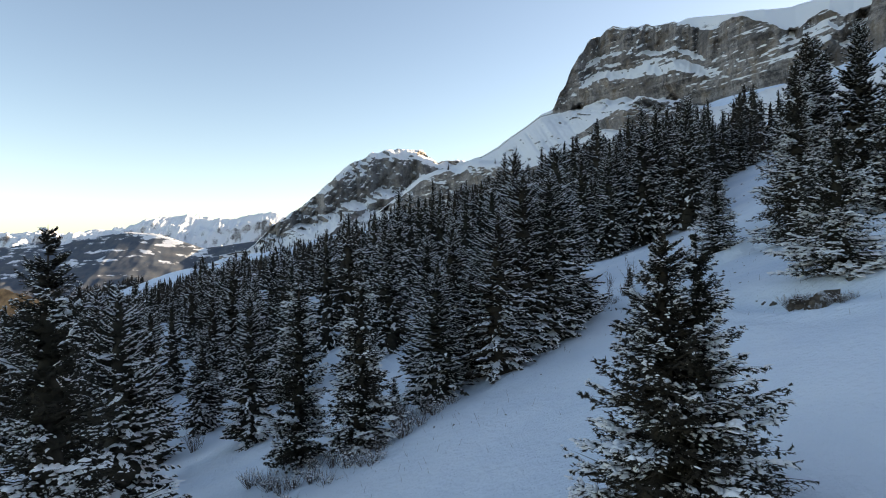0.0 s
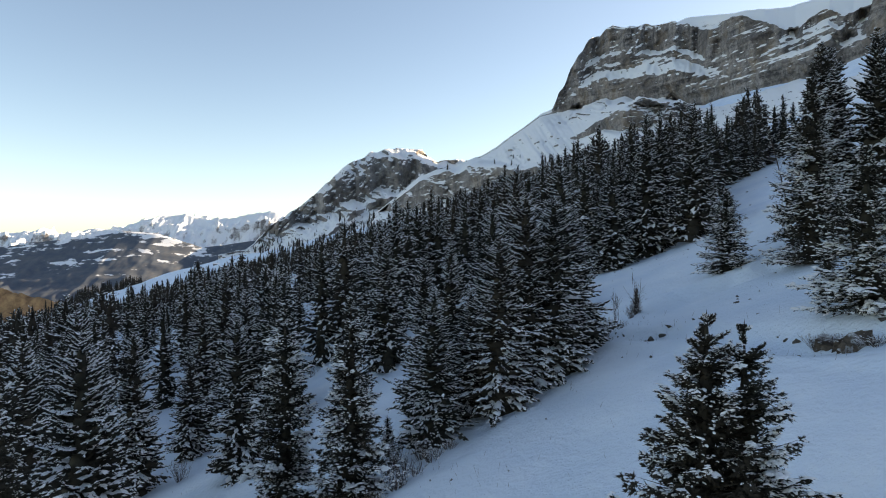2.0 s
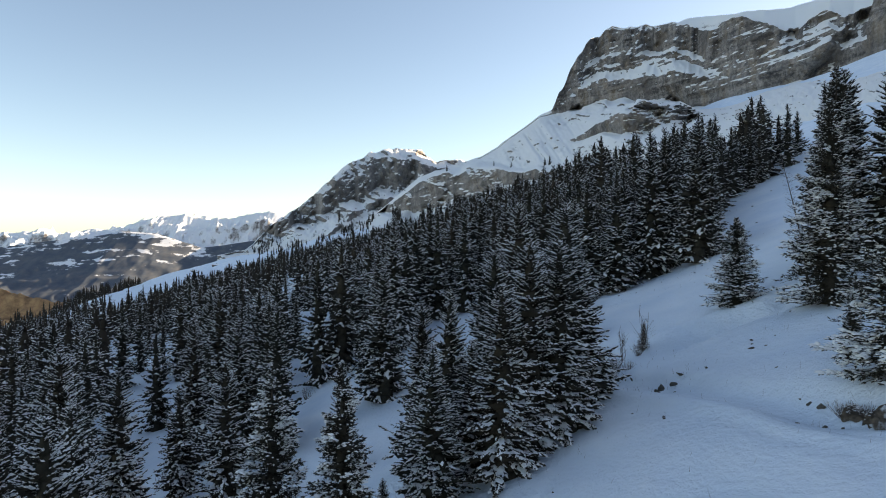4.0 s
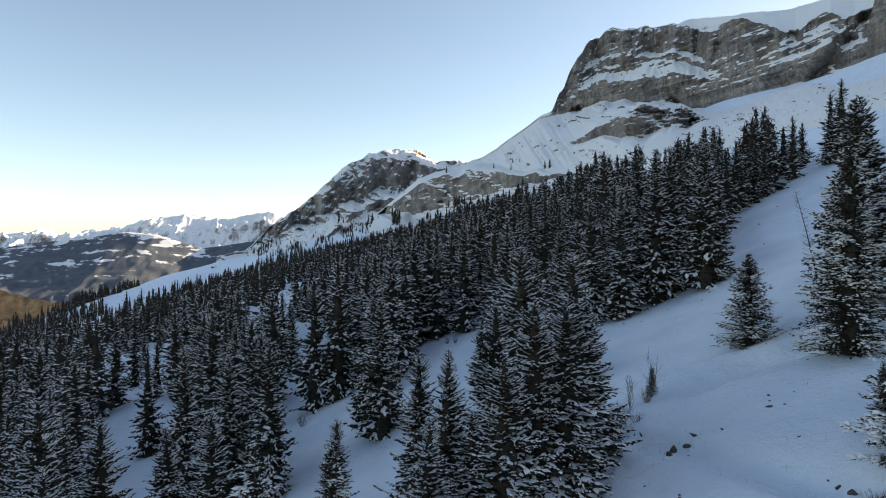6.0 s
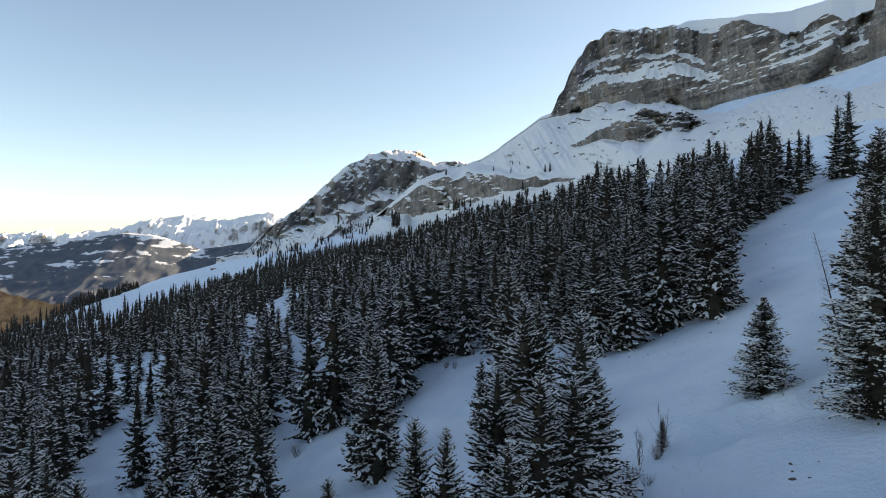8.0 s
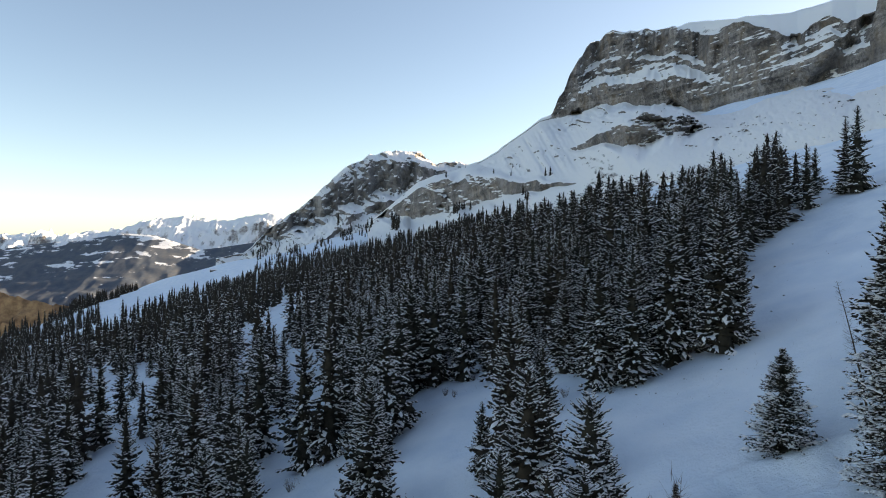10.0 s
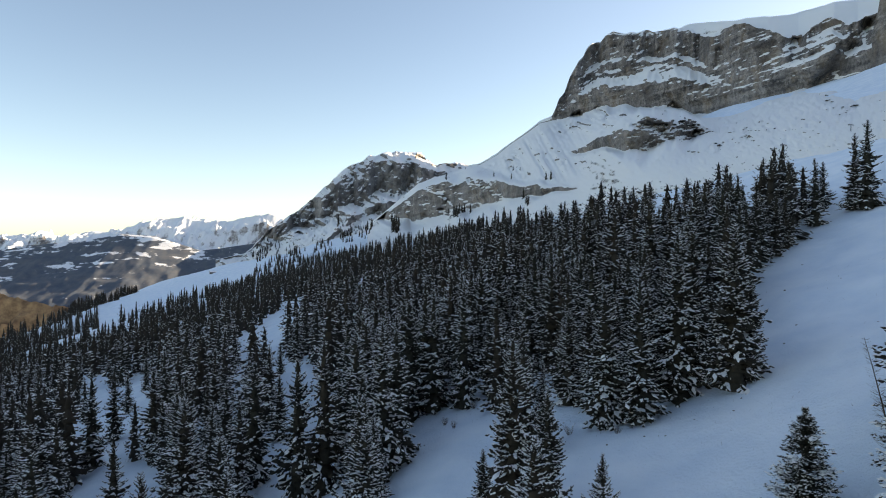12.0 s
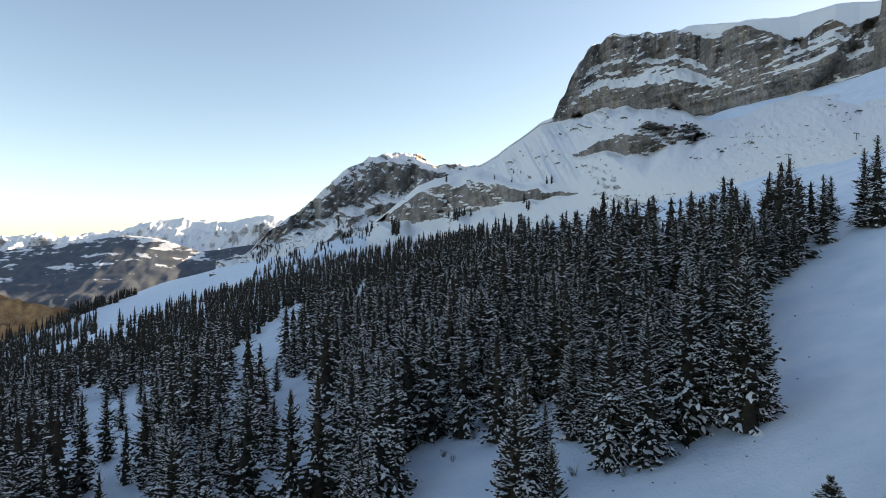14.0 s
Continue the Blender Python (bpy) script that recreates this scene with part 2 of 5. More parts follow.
def steepen(e, mid, half, how):
    """Presses a stretch of a slope into a step: steep at mid, easier above and below."""
    u = np.clip((np.abs(e - mid) / np.maximum(half, 1e-3) - 0.75) / 1.1, 0, 1)
    return e - how * (e - mid) * (1 - u * u * (3 - 2 * u))


def along(table, k):
    return lambda b: np.interp(b, [r[0] for r in table], [r[k] for r in table])


def relief(name, label, mat, bearings, heights, build, behind):
    """A mountain side fitted to the camera's view, a sheet of columns that run up the slope. build(b, v) gives distance
    and height for all columns.
    """
    b, v = np.meshgrid(bearings, heights, indexing="xy")
    dist, e = build(b, v)
    p = np.stack([LAST_EYE[0] + 0.01 * b * dist, LAST_EYE[1] + dist, LAST_EYE[2] + 0.01 * e * dist], -1)
    extra = []
    for k, (back, fall) in enumerate(behind):
        q = p[-1].copy()
        d = dist[-1] + back
        q[:, 0], q[:, 1], q[:, 2] = LAST_EYE[0] + 0.01 * b[-1] * d, LAST_EYE[1] + d, q[:, 2] + fall
        extra.append(q)
    skirt = p[:1] - np.array([0, 0, 90.0])
    p = np.concatenate([skirt, p, np.array(extra)])
    ob = new(name, solid(name, p.reshape(-1, 3), grid_faces(len(p), len(bearings)), [mat]))
    return tagged(ob, label, "mountain", kind="structure")


# bearing, start height, foot or crest height, top of the wall, skyline, distance of the foot
CLIFF_LINE = [(-12, 2.0, 3.2, 3.3, 3.5, 1500), (-7.5, 2.2, 7.0, 7.1, 7.2, 1480), (-3.9, 2.2, 9.9, 10.0, 10.1, 1480), (-1.2, 2.4, 11.0, 11.1, 11.2, 1480), (1.4, 2.5, 11.7, 11.8, 11.9, 1485), (5.9, 2.8, 13.3, 13.4, 13.5, 1490),
              (8.6, 3.2, 14.8, 14.9, 15.0, 1495), (10.4, 3.5, 16.3, 16.4, 16.5, 1500), (13, 3.8, 18.1, 18.2, 18.3, 1505), (15.3, 4.0, 19.8, 20.0, 20.2, 1505), (17.3, 4.2, 20.3, 20.9, 21.0, 1500), (18.2, 4.3, 20.4, 22.8, 22.9, 1490),
              (19.3, 4.5, 20.6, 24.8, 24.9, 1480), (20.2, 4.6, 20.8, 27.4, 27.5, 1470), (21.5, 4.8, 21.2, 30.0, 30.1, 1455), (22.9, 5.0, 21.6, 31.2, 31.3, 1440), (24.8, 5.2, 22.2, 32.2, 32.3, 1420), (26.0, 5.4, 22.6, 34.0, 34.1, 1405),
              (26.9, 5.6, 22.8, 34.7, 34.75, 1390), (29.2, 6.0, 23.2, 34.0, 34.4, 1360), (34.2, 6.8, 22.8, 34.3, 34.9, 1290), (37, 7.4, 22.4, 34.6, 35.2, 1250), (39.7, 8.0, 21.1, 34.0, 35.5, 1215), (44, 9.0, 21.2, 34.2, 35.9, 1160),
              (46.4, 9.6, 21.6, 35.2, 36.1, 1130), (51.4, 10.8, 23.6, 35.1, 36.6, 1070), (53.6, 11.3, 24.2, 33.8, 36.8, 1045), (56.3, 12.0, 24.9, 33.3, 37.2, 1015), (58.6, 12.5, 25.5, 34.6, 37.8, 990), (62, 13.2, 25.8, 36.6, 38.9, 955), (65.8, 14.0, 25.2, 35.6, 39.1, 920),
              (70, 15.0, 26.7, 37.6, 39.6, 880), (78, 16.6, 28.0, 39.5, 41.5, 800)]
BAND = [(-12, 6.0, 0.5), (-8.5, 5.8, 1.6), (-7.5, 6.3, 2.3), (-3.0, 7.1, 2.9), (0.5, 8.0, 2.8), (5.9, 8.5, 2.4), (10.4, 8.6, 1.4), (14.8, 8.8, 0.9), (19.7, 8.7, 0.3), (22, 8.7, 0.05), (90, 8.7, 0.05)]
ISLE = [(0, 15.5, 0.05), (20.0, 15.4, 0.1), (22.5, 15.6, 1.0), (25, 16.6, 1.2), (29, 17.0, 1.7), (32.5, 17.6, 2.4), (36.4, 18.0, 2.4), (40, 17.9, 1.5), (42.5, 17.8, 0.2), (44, 17.8, 0.05), (90, 18, 0.05)]


def cliff_build(b, v):
    start, foot, top, sky_e, far = (along(CLIFF_LINE, k)(b) for k in range(1, 6))
    start = start - 1.6 * (1 - smooth(0, 20, b))
    real = smooth(0.3, 2.5, top - foot)
    rag = real * (0.55 * fbm(b / 3.0, 0 * b, 3, 21, 0.55) - 0.25 * np.maximum(0, vnoise(b / 1.6, 0 * b, 22)))
    top = top + rag
    foot0, top0, sky0 = foot, along(CLIFF_LINE, 3)(b), along(CLIFF_LINE, 4)(b)
    foot = foot + real * (0.9 - 0.55 * smooth(36, 44, b)) * fbm(b / 4.0, 0 * b + 4, 4, 23)
    sky_e = np.maximum(sky_e + 0.12 * fbm(b / 2.2, 0 * b + 7, 4, 24), top + 0.04) - 0.9 * (1 - smooth(35, 40, b)) * real
    # v runs 0..1 up the apron, 1..2 up the wall, 2..3 over the cap
    e = np.where(v < 1, start + (foot - start) * v, np.where(v < 2, foot + (top - foot) * (v - 1), top0 + rag * np.clip(3 - v, 0, 1) ** 4 + (sky_e - top0) * (v - 2)))
    # apron: nearly a plane from the wood to the foot of the wall, with rock steps
    near = 44.0 / np.maximum(0.39 * 0.01 * b + 0.075 - 0.01 * start, 0.045)
    near = np.minimum(np.minimum(near, 900), far * 0.75)
    band_mid, band_half = along(BAND, 1)(b), along(BAND, 2)(b)
    isle_mid, isle_half = along(ISLE, 1)(b), along(ISLE, 2)(b)
    ee = steepen(e, band_mid + 0.30 * fbm(b / 3, e / 3, 4, 31), band_half * (1 + 0.3 * vnoise(b / 2.2, 0 * b, 32)), 0.93)
    ee = steepen(ee, isle_mid + 0.45 * fbm(b / 5.0, e / 6, 4, 33), isle_half * np.clip(1 + 0.5 * fbm(b / 4.0, 0 * b, 3, 34), 0.3, 2), 0.95)
    # ribs on the ridge flank and small outcrops
    flank = smooth(7, 13, b) * (1 - smooth(21, 25, b)) * smooth(9.5, 12, e)
    ee = ee + 0.16 * flank * ridged((b + 0.55 * (e - 10)) / 1.6, e / 14, 3, 35) * (1 - smooth(0.93, 1, v))
    ee = ee + (0.05 + 0.07 * smooth(24, 50, b)) * fbm(b / 0.9, e / 0.6, 4, 36, 0.6) * (1 - smooth(0.93, 1, v)) * smooth(0.0, 0.1, v)
    crumbs = np.maximum(0, fbm(b / 2.2, e / 1.2, 4, 38, 0.65) - 0.62)
    ee = ee + 0.32 * crumbs * smooth(0.3, 0.5, v) * (1 - smooth(0.9, 1, v))
    # broken rock and snow under the wall
    scree = np.exp(-((e - foot0 + 1.3) / 1.7) ** 2) * smooth(16, 20, b) * (1 - smooth(37, 43, b))
    ee = ee + 0.42 * scree * fbm((b + 0.7 * e) / 2.4, e / 1.1, 4, 58, 0.6) * (1 - smooth(0.96, 1, v))
    u = np.clip((ee - start) / np.maximum(foot0 - start, 0.1), -0.05, 1.06)
    u = u - 0.22 * np.sin(np.pi * np.clip(u, 0, 1)) * smooth(20, 30, b)
    u = u + (1 - u) * smooth(0.90, 1.0, v)
    apron = 1 / (1 / near + (1 / far - 1 / near) * u)
    for mid, half, sd in ((band_mid, band_half, 52), (isle_mid, isle_half, 55)):
        rough = np.exp(-((e - mid) / (half + 0.05)) ** 2) * smooth(0.2, 0.8, half)
        sx, sz = 0.01 * b * apron, 0.01 * e * apron
        apron = apron - rough * (5 * ridged(sx / 24, sz / 60, 3, sd) + 4.5 * fbm(sx / 11, sz / 5, 4, sd + 1, 0.6))
    # wall, set back by ledges
    q = np.clip(v - 1, 0, 1)
    high = 0.01 * (top - foot) * far
    ledge = smooth(21, 24, b) * (1 - smooth(40, 48, b))
    w1, w2, w3 = (0.05 * fbm(b / r, q * 1.5, 4, sd) for r, sd in ((4.2, 41), (3.4, 42), (5.0, 43)))
    # the ledges climb to the one side
    lean = 0.0035 * (b - 30)
    w1, w2, w3 = w1 - lean, w2 - lean, w3 - 0.5 * lean
    brk = np.clip(0.75 + 0.8 * fbm(b / 3.0, 0 * b, 3, 48), 0.1, 1.3)
    inset = 0.10 * high * q + ledge * (52 * smooth(0.27, 0.45, q + w1) + 16 * brk * smooth(0.47, 0.53, q + w2) + 30 * brk * smooth(0.57, 0.67, q + w3))
    inset = inset + (1 - ledge) * smooth(51, 57, b) * 16 * brk * (smooth(0.30, 0.40, q + 1.5 * w1) + smooth(0.60, 0.68, q + 1.5 * w2))
    # a white gully and a lower buttress
    inset = inset + 42 * np.exp(-((b - 56.3) / 1.8) ** 2) * smooth(0.35, 1, q) + 26 * np.exp(-((b - 64 - 9 * (q - 0.5)) / 1.6) ** 2)
    s = 0.01 * b * far
    z = 0.01 * e * far
    amp = real * smooth(0.0, 0.22, q)
    flute = 8 * ridged((s + 0.25 * z) / 58, z / 190, 3, 44) + 8.0 * fbm((s - 0.3 * z) / 26, z / 44, 4, 45, 0.6)
    cracks = 22 * np.minimum(0, np.abs(vnoise(s / 30 + 0.4 * vnoise(s / 60, z / 60, 50), z / 300, 49)) - 0.13)
    bed = 2.7 * fbm(s / 90, z / 10, 4, 46) + 2.6 * fbm(s / 14, z / 12, 4, 47, 0.6)
    bed = bed + 2.4 * ridged(s / 9, z / 16, 2, 56) + 0.6 * ridged(s / 30, z / 5, 2, 57)
    wall = far + inset + 8 * (1 - real) * q - amp * (flute + cracks * 1.6 + bed) * (1 - 0.5 * smooth(0.96, 1, q)) * (1 - 0.85 * smooth(2.0, 2.5, v))
    cap = np.clip(v - 2, 0, 1)
    lip = far + 0.10 * high + ledge * 92 + (1 - ledge) * 34 + 10 + cap * (4 + 26 * np.maximum(sky0 - top0, 0.1))
    return np.where(v < 1, apron, np.where(v < 2, wall, lip)), e


relief("cliff_mountain", "grey limestone cliff with snowy ledges above white slopes", CLIFF, np.arange(-12, 78, 0.14),
       np.concatenate([np.linspace(-0.03, 1, 150), np.linspace(1, 2, 130)[1:], np.linspace(2, 3, 10)[1:]]), cliff_build,
       ((40, -8), (120, -30), (350, -60), (700, -90), (720, -500)))

# bearing, start height, crest height, crest distance
# rows past bearing 6: an added ridge, unseen behind the cliff, to shade the knob
KNOB_LINE = [(-36, -2.2, -1.8, 2700), (-31.6, -1.6, -0.9, 2800), (-30.3, -1.5, 0.1, 2900), (-28, -1.2, 2.8, 3050), (-25.4, -0.6, 4.4, 3150), (-22.7, 0.0, 6.2, 3250), (-20, 0.4, 8.5, 3350), (-17.3, 0.6, 11.1, 3420), (-15.5, 0.8, 12.8, 3460),
             (-12.9, 1.0, 13.9, 3500), (-11.5, 1.2, 14.7, 3520), (-8.4, 1.5, 15.25, 3560), (-7.5, 1.6, 15.5, 3570), (-3.5, 2.0, 15.1, 3560), (-2.6, 2.2, 14.2, 3550), (-1.2, 2.4, 13.3, 3560), (0.1, 2.5, 13.5, 3580), (1.9, 2.8, 13.7, 3600), (4.1, 3.0, 13.2, 3600), (6, 3.2, 13.3, 3600), (9, 3.4, 14, 3600), (14, 3.4, 16, 3600),
             (20, 3.4, 19, 3600), (26, 3.4, 25, 3600), (40, 3.4, 28, 3600)]


def knob_build(b, v):
    start, crest, far = (along(KNOB_LINE, k)(b) for k in range(1, 4))
    start = start - 2.2
    crest = crest + 0.16 * fbm(b / 1.3, 0 * b, 4, 61, 0.6) * smooth(-32, -27, b)
    e = start + (crest - start) * v
    tilt = e + 0.38 * (b + 10)
    up = smooth(0.30, 0.55, v)
    ee = e + 0.42 * up * fbm(b / 3.2, tilt / 1.3, 4, 62, 0.5) + 0.15 * fbm(b / 0.8, e / 0.8, 4, 63, 0.6)
    face = np.interp(b, [-32, -25, -20, -15, -10, -5, 0, 8], [1.0, 3.4, 6.0, 9.6, 11.2, 11.6, 11.4, 11.0])
    ee = steepen(ee, face + 0.5 * fbm(b / 2.6, 0 * b, 3, 64), np.interp(b, [-32, -25, -15, -6, -1, 5], [0.5, 1.4, 2.7, 2.9, 1.2, 0.8]), 0.96)
    ee = steepen(ee, face - 4.6 + 1.1 * fbm(b / 3.0, e / 4, 4, 65) + 0.25 * (b + 10), np.interp(b, [-30, -16, -10, -4, 2], [0.9, 0.8, 1.6, 1.9, 0.5]), 0.93)
    ee = ee + 0.25 * up * ridged((b - 0.8 * e) / 3.4, (e + 0.5 * b) / 9, 3, 66)
    near = np.interp(b, [-36, -28, -15, 0, 9], [2250, 2200, 2150, 2150, 2150])
    u = np.clip((ee - start) / (crest - start), -0.05, 1.02)
    dist = 1 / (1 / near + (1 / far - 1 / near) * u)
    sx, sz = 0.01 * b * dist, 0.01 * e * dist
    crag = up * (14 * ridged((sx + 0.6 * sz) / 60, (sz - 0.3 * sx) / 60, 4, 67) + 7 * fbm(sx / 22, (sz + 0.3 * sx) / 12, 4, 68, 0.6))
    return dist - crag * (1 - smooth(0.95, 1, v)), e


relief("knob_mountain", "rocky summit with a snow cap and grey bluffs", KNOB, np.concatenate([np.arange(-36, 9, 0.13), np.arange(9, 40, 1.0)]), np.linspace(-0.06, 1, 150), knob_build,
       ((20, 1), (60, -4), (200, -60), (900, -500)))


def flank():
    """The range goes on beyond the cliff, out of sight, and keeps the low sun off the slopes."""
    line = np.array([(596, 905, 240, 385), (640, 760, 240, 390), (720, 600, 245, 410), (850, 300, 250, 400), (1000, -150, 240, 400), (1060, -900, 230, 400), (1100, -2400, 200, 380)], float)
    run = np.concatenate([[0], np.cumsum(np.hypot(*np.diff(line[:, :2], axis=0).T))])
    s = np.arange(0, run[-1], 20)
    px, py, zf, zt = (np.interp(s, run, line[:, k]) for k in range(4))
    tx, ty = np.gradient(px, s), np.gradient(py, s)
    nx, ny = ty / np.hypot(tx, ty), -tx / np.hypot(tx, ty)
    verts = [np.stack([px + nx * o, py + ny * o, zf - 0.5 * o + 3 * fbm(s / 60, 0 * s + o / 60, 3, 37)], -1) for o in np.linspace(420, 8, 30)]
    for q in np.linspace(0, 1, 30):
        out = 8 * ridged(s / 70, 0 * s + q, 3, 39) - 30 * q
        verts.append(np.stack([px + nx * out, py + ny * out, zf + (zt - zf) * q], -1))
    verts += [np.stack([px - nx * o, py - ny * o, zt + 0.25 * min(o, 250) - 0.6 * max(0, o - 500)], -1) for o in (60, 150, 300, 500, 900)]
    verts = np.array(verts)
    ob = new("mountain_flank", solid("mountain_flank", verts.reshape(-1, 3), grid_faces(len(verts), len(s)), [CLIFF]))
    return tagged(ob, "snowy limestone range beside the slope", "mountain", kind="structure")


flank()


def range_sheet(name, crest, depth_y, reach, foot, mat, label, step, amp, freq, seed, power=1.0, beds=0.0):
    """A mountain side: crest points (x, z) at the plan distance depth_y, falling towards the viewer over `reach` metres."""
    c = np.array(crest, float)
    x = np.arange(c[0, 0], c[-1, 0], step)
    top = np.interp(x, c[:, 0], c[:, 1])
    rows = int(reach / step / 1.2)
    verts = []
    for k in np.linspace(-0.35, 1, rows):
        y = depth_y - k * reach + 0 * x
        fall = np.abs(k) ** power
        z = top + (foot - top) * fall if k > 0 else top - 0.8 * (top - foot) * np.abs(k)
        n = ridged(x / freq, y / freq, 5, seed) * amp * np.minimum(1, 0.22 + 2.5 * abs(k))
        n = n + 0.35 * amp * fbm(x / freq * 4, y / freq * 4, 4, seed + 9) * (0.3 + min(1.0, 3 * abs(k)))
        if beds:
            n = n + beds * np.sin((z + 0.25 * x + 12 * fbm(x / 120, y / 120, 3, seed + 4)) / 13.0)
        verts.append(np.stack([x, y, z + n], -1))
    verts = np.array(verts)[::-1]
    ob = new(name, solid(name, verts.reshape(-1, 3), grid_faces(len(verts), len(x)), [mat]))
    return tagged(ob, label, "mountain", kind="structure")


range_sheet("snow_peaks", [(-4200, 150), (-3300, 136), (-3080, 150), (-2900, 105), (-2690, 155), (-2500, 160), (-2330, 220), (-2150, 250), (-1965, 272), (-1820, 235),
                           (-1640, 245), (-1500, 275), (-1330, 290), (-1150, 230), (-700, 200)],
            4860, 420, -110, ALPS, "distant snow peaks in warm sunlight", 6.0, 52, 230, 71, 0.9)
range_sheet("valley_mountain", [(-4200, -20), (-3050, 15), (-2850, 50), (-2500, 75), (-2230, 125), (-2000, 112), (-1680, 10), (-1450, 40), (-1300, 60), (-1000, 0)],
            4400, 900, -420, HAZED_WOOD, "wooded mountainside with snow patches, haze in its blue-grey colour", 10.0, 11, 330, 81, 0.8)
range_sheet("autumn_hill", [(-3600, -60), (-2300, -190), (-2150, -205), (-1960, -240), (-1820, -285), (-1700, -340), (-1400, -520)],
            3100, 500, -600, HILL, "orange brown wooded hill in low sunlight", 8.0, 46, 150, 91, 0.7)


# ---- spruces ----
def spikes(base, tip, radius, up):
    """Slim three-sided spikes, one for each row of base and tip."""
    way = tip - base
    a = np.cross(way, up)
    a /= np.linalg.norm(a, axis=1, keepdims=True) + 1e-9
    b = np.cross(a, way)
    b /= np.linalg.norm(b, axis=1, keepdims=True) + 1e-9
    r = radius[:, None]
    ring = [base + r * (math.cos(u) * a + math.sin(u) * b) for u in (0.5, 2.6, 4.7)]
    v = np.stack([*ring, tip], 1)
    f = np.array([[3, 0, 1], [3, 1, 2], [3, 2, 0]])
    n = len(base)
    return v.reshape(-1, 3), (f[None] + 4 * np.arange(n)[:, None, None]).reshape(-1, 3)


def fronds(base, way, side, points, rng):
    """Flat jagged sprays of needles, one for each row: a fan of teeth round `way`."""
    n = len(base)
    th = np.linspace(-1.15, 1.15, points)[None] + rng.uniform(-0.1, 0.1, (n, points))
    r = np.where(np.arange(points) % 2 == 0, 1.0, 0.5)[None] * (0.62 + 0.38 * np.cos(th)) * rng.uniform(0.8, 1.15, (n, points))
    span = np.linalg.norm(way, axis=1)
    p = base[:, None] + (r * np.cos(th))[..., None] * way[:, None] + (0.72 * r * np.sin(th) * span[:, None])[..., None] * side[:, None]
    p[..., 2] -= 0.16 * span[:, None] * np.abs(np.sin(th)) * r
    v = np.concatenate([base[:, None] - 0.12 * way[:, None], p], 1)
    f = np.array([[0, k, k + 1] for k in range(1, points)])
    return v.reshape(-1, 3), (f[None] + (points + 1) * np.arange(n)[:, None, None]).reshape(-1, 3)


def lumps(centre, way, length, width, thick, rng, fine=False, rag=(0.45, 1.35)):
    """Uneven cushions of snow lying along `way`."""
    n = len(centre)
    side = np.stack([-way[:, 1], way[:, 0], 0 * way[:, 0]], 1)
    side /= np.linalg.norm(side, axis=1, keepdims=True) + 1e-9
    m = 6 if fine else 4
    u = np.arange(m) / m * 2 * math.pi
    rings = []
    for hgt, sc in ((-0.25, 1.0), (0.45, 0.78)) if fine else ((-0.1, 1.0),):
        jit = rng.uniform(*rag, (n, m))
        ring = centre[:, None] + (np.cos(u)[None, :, None] * way[:, None] * length[:, None, None] + np.sin(u)[None, :, None] * side[:, None] * width[:, None, None]) * (jit * sc)[..., None]
        ring[..., 2] += hgt * thick[:, None]
        ring[..., 2] -= 0.10 * (length[:, None] * np.abs(np.cos(u))[None] * jit)
        rings.append(ring)
    top = (centre + np.array([0, 0, 1]) * thick[:, None])[:, None]
    v = np.concatenate([*rings, top], 1)
    k, f = len(rings), []
    for i in range(m):
        j = (i + 1) % m
        for r in range(k - 1):
            f += [[r * m + i, r * m + j, (r + 1) * m + j], [r * m + i, (r + 1) * m + j, (r + 1) * m + i]]
        f += [[(k - 1) * m + i, (k - 1) * m + j, k * m]]
    return v.reshape(-1, 3), (np.array(f)[None] + v.shape[1] * np.arange(n)[:, None, None]).reshape(-1, 3)


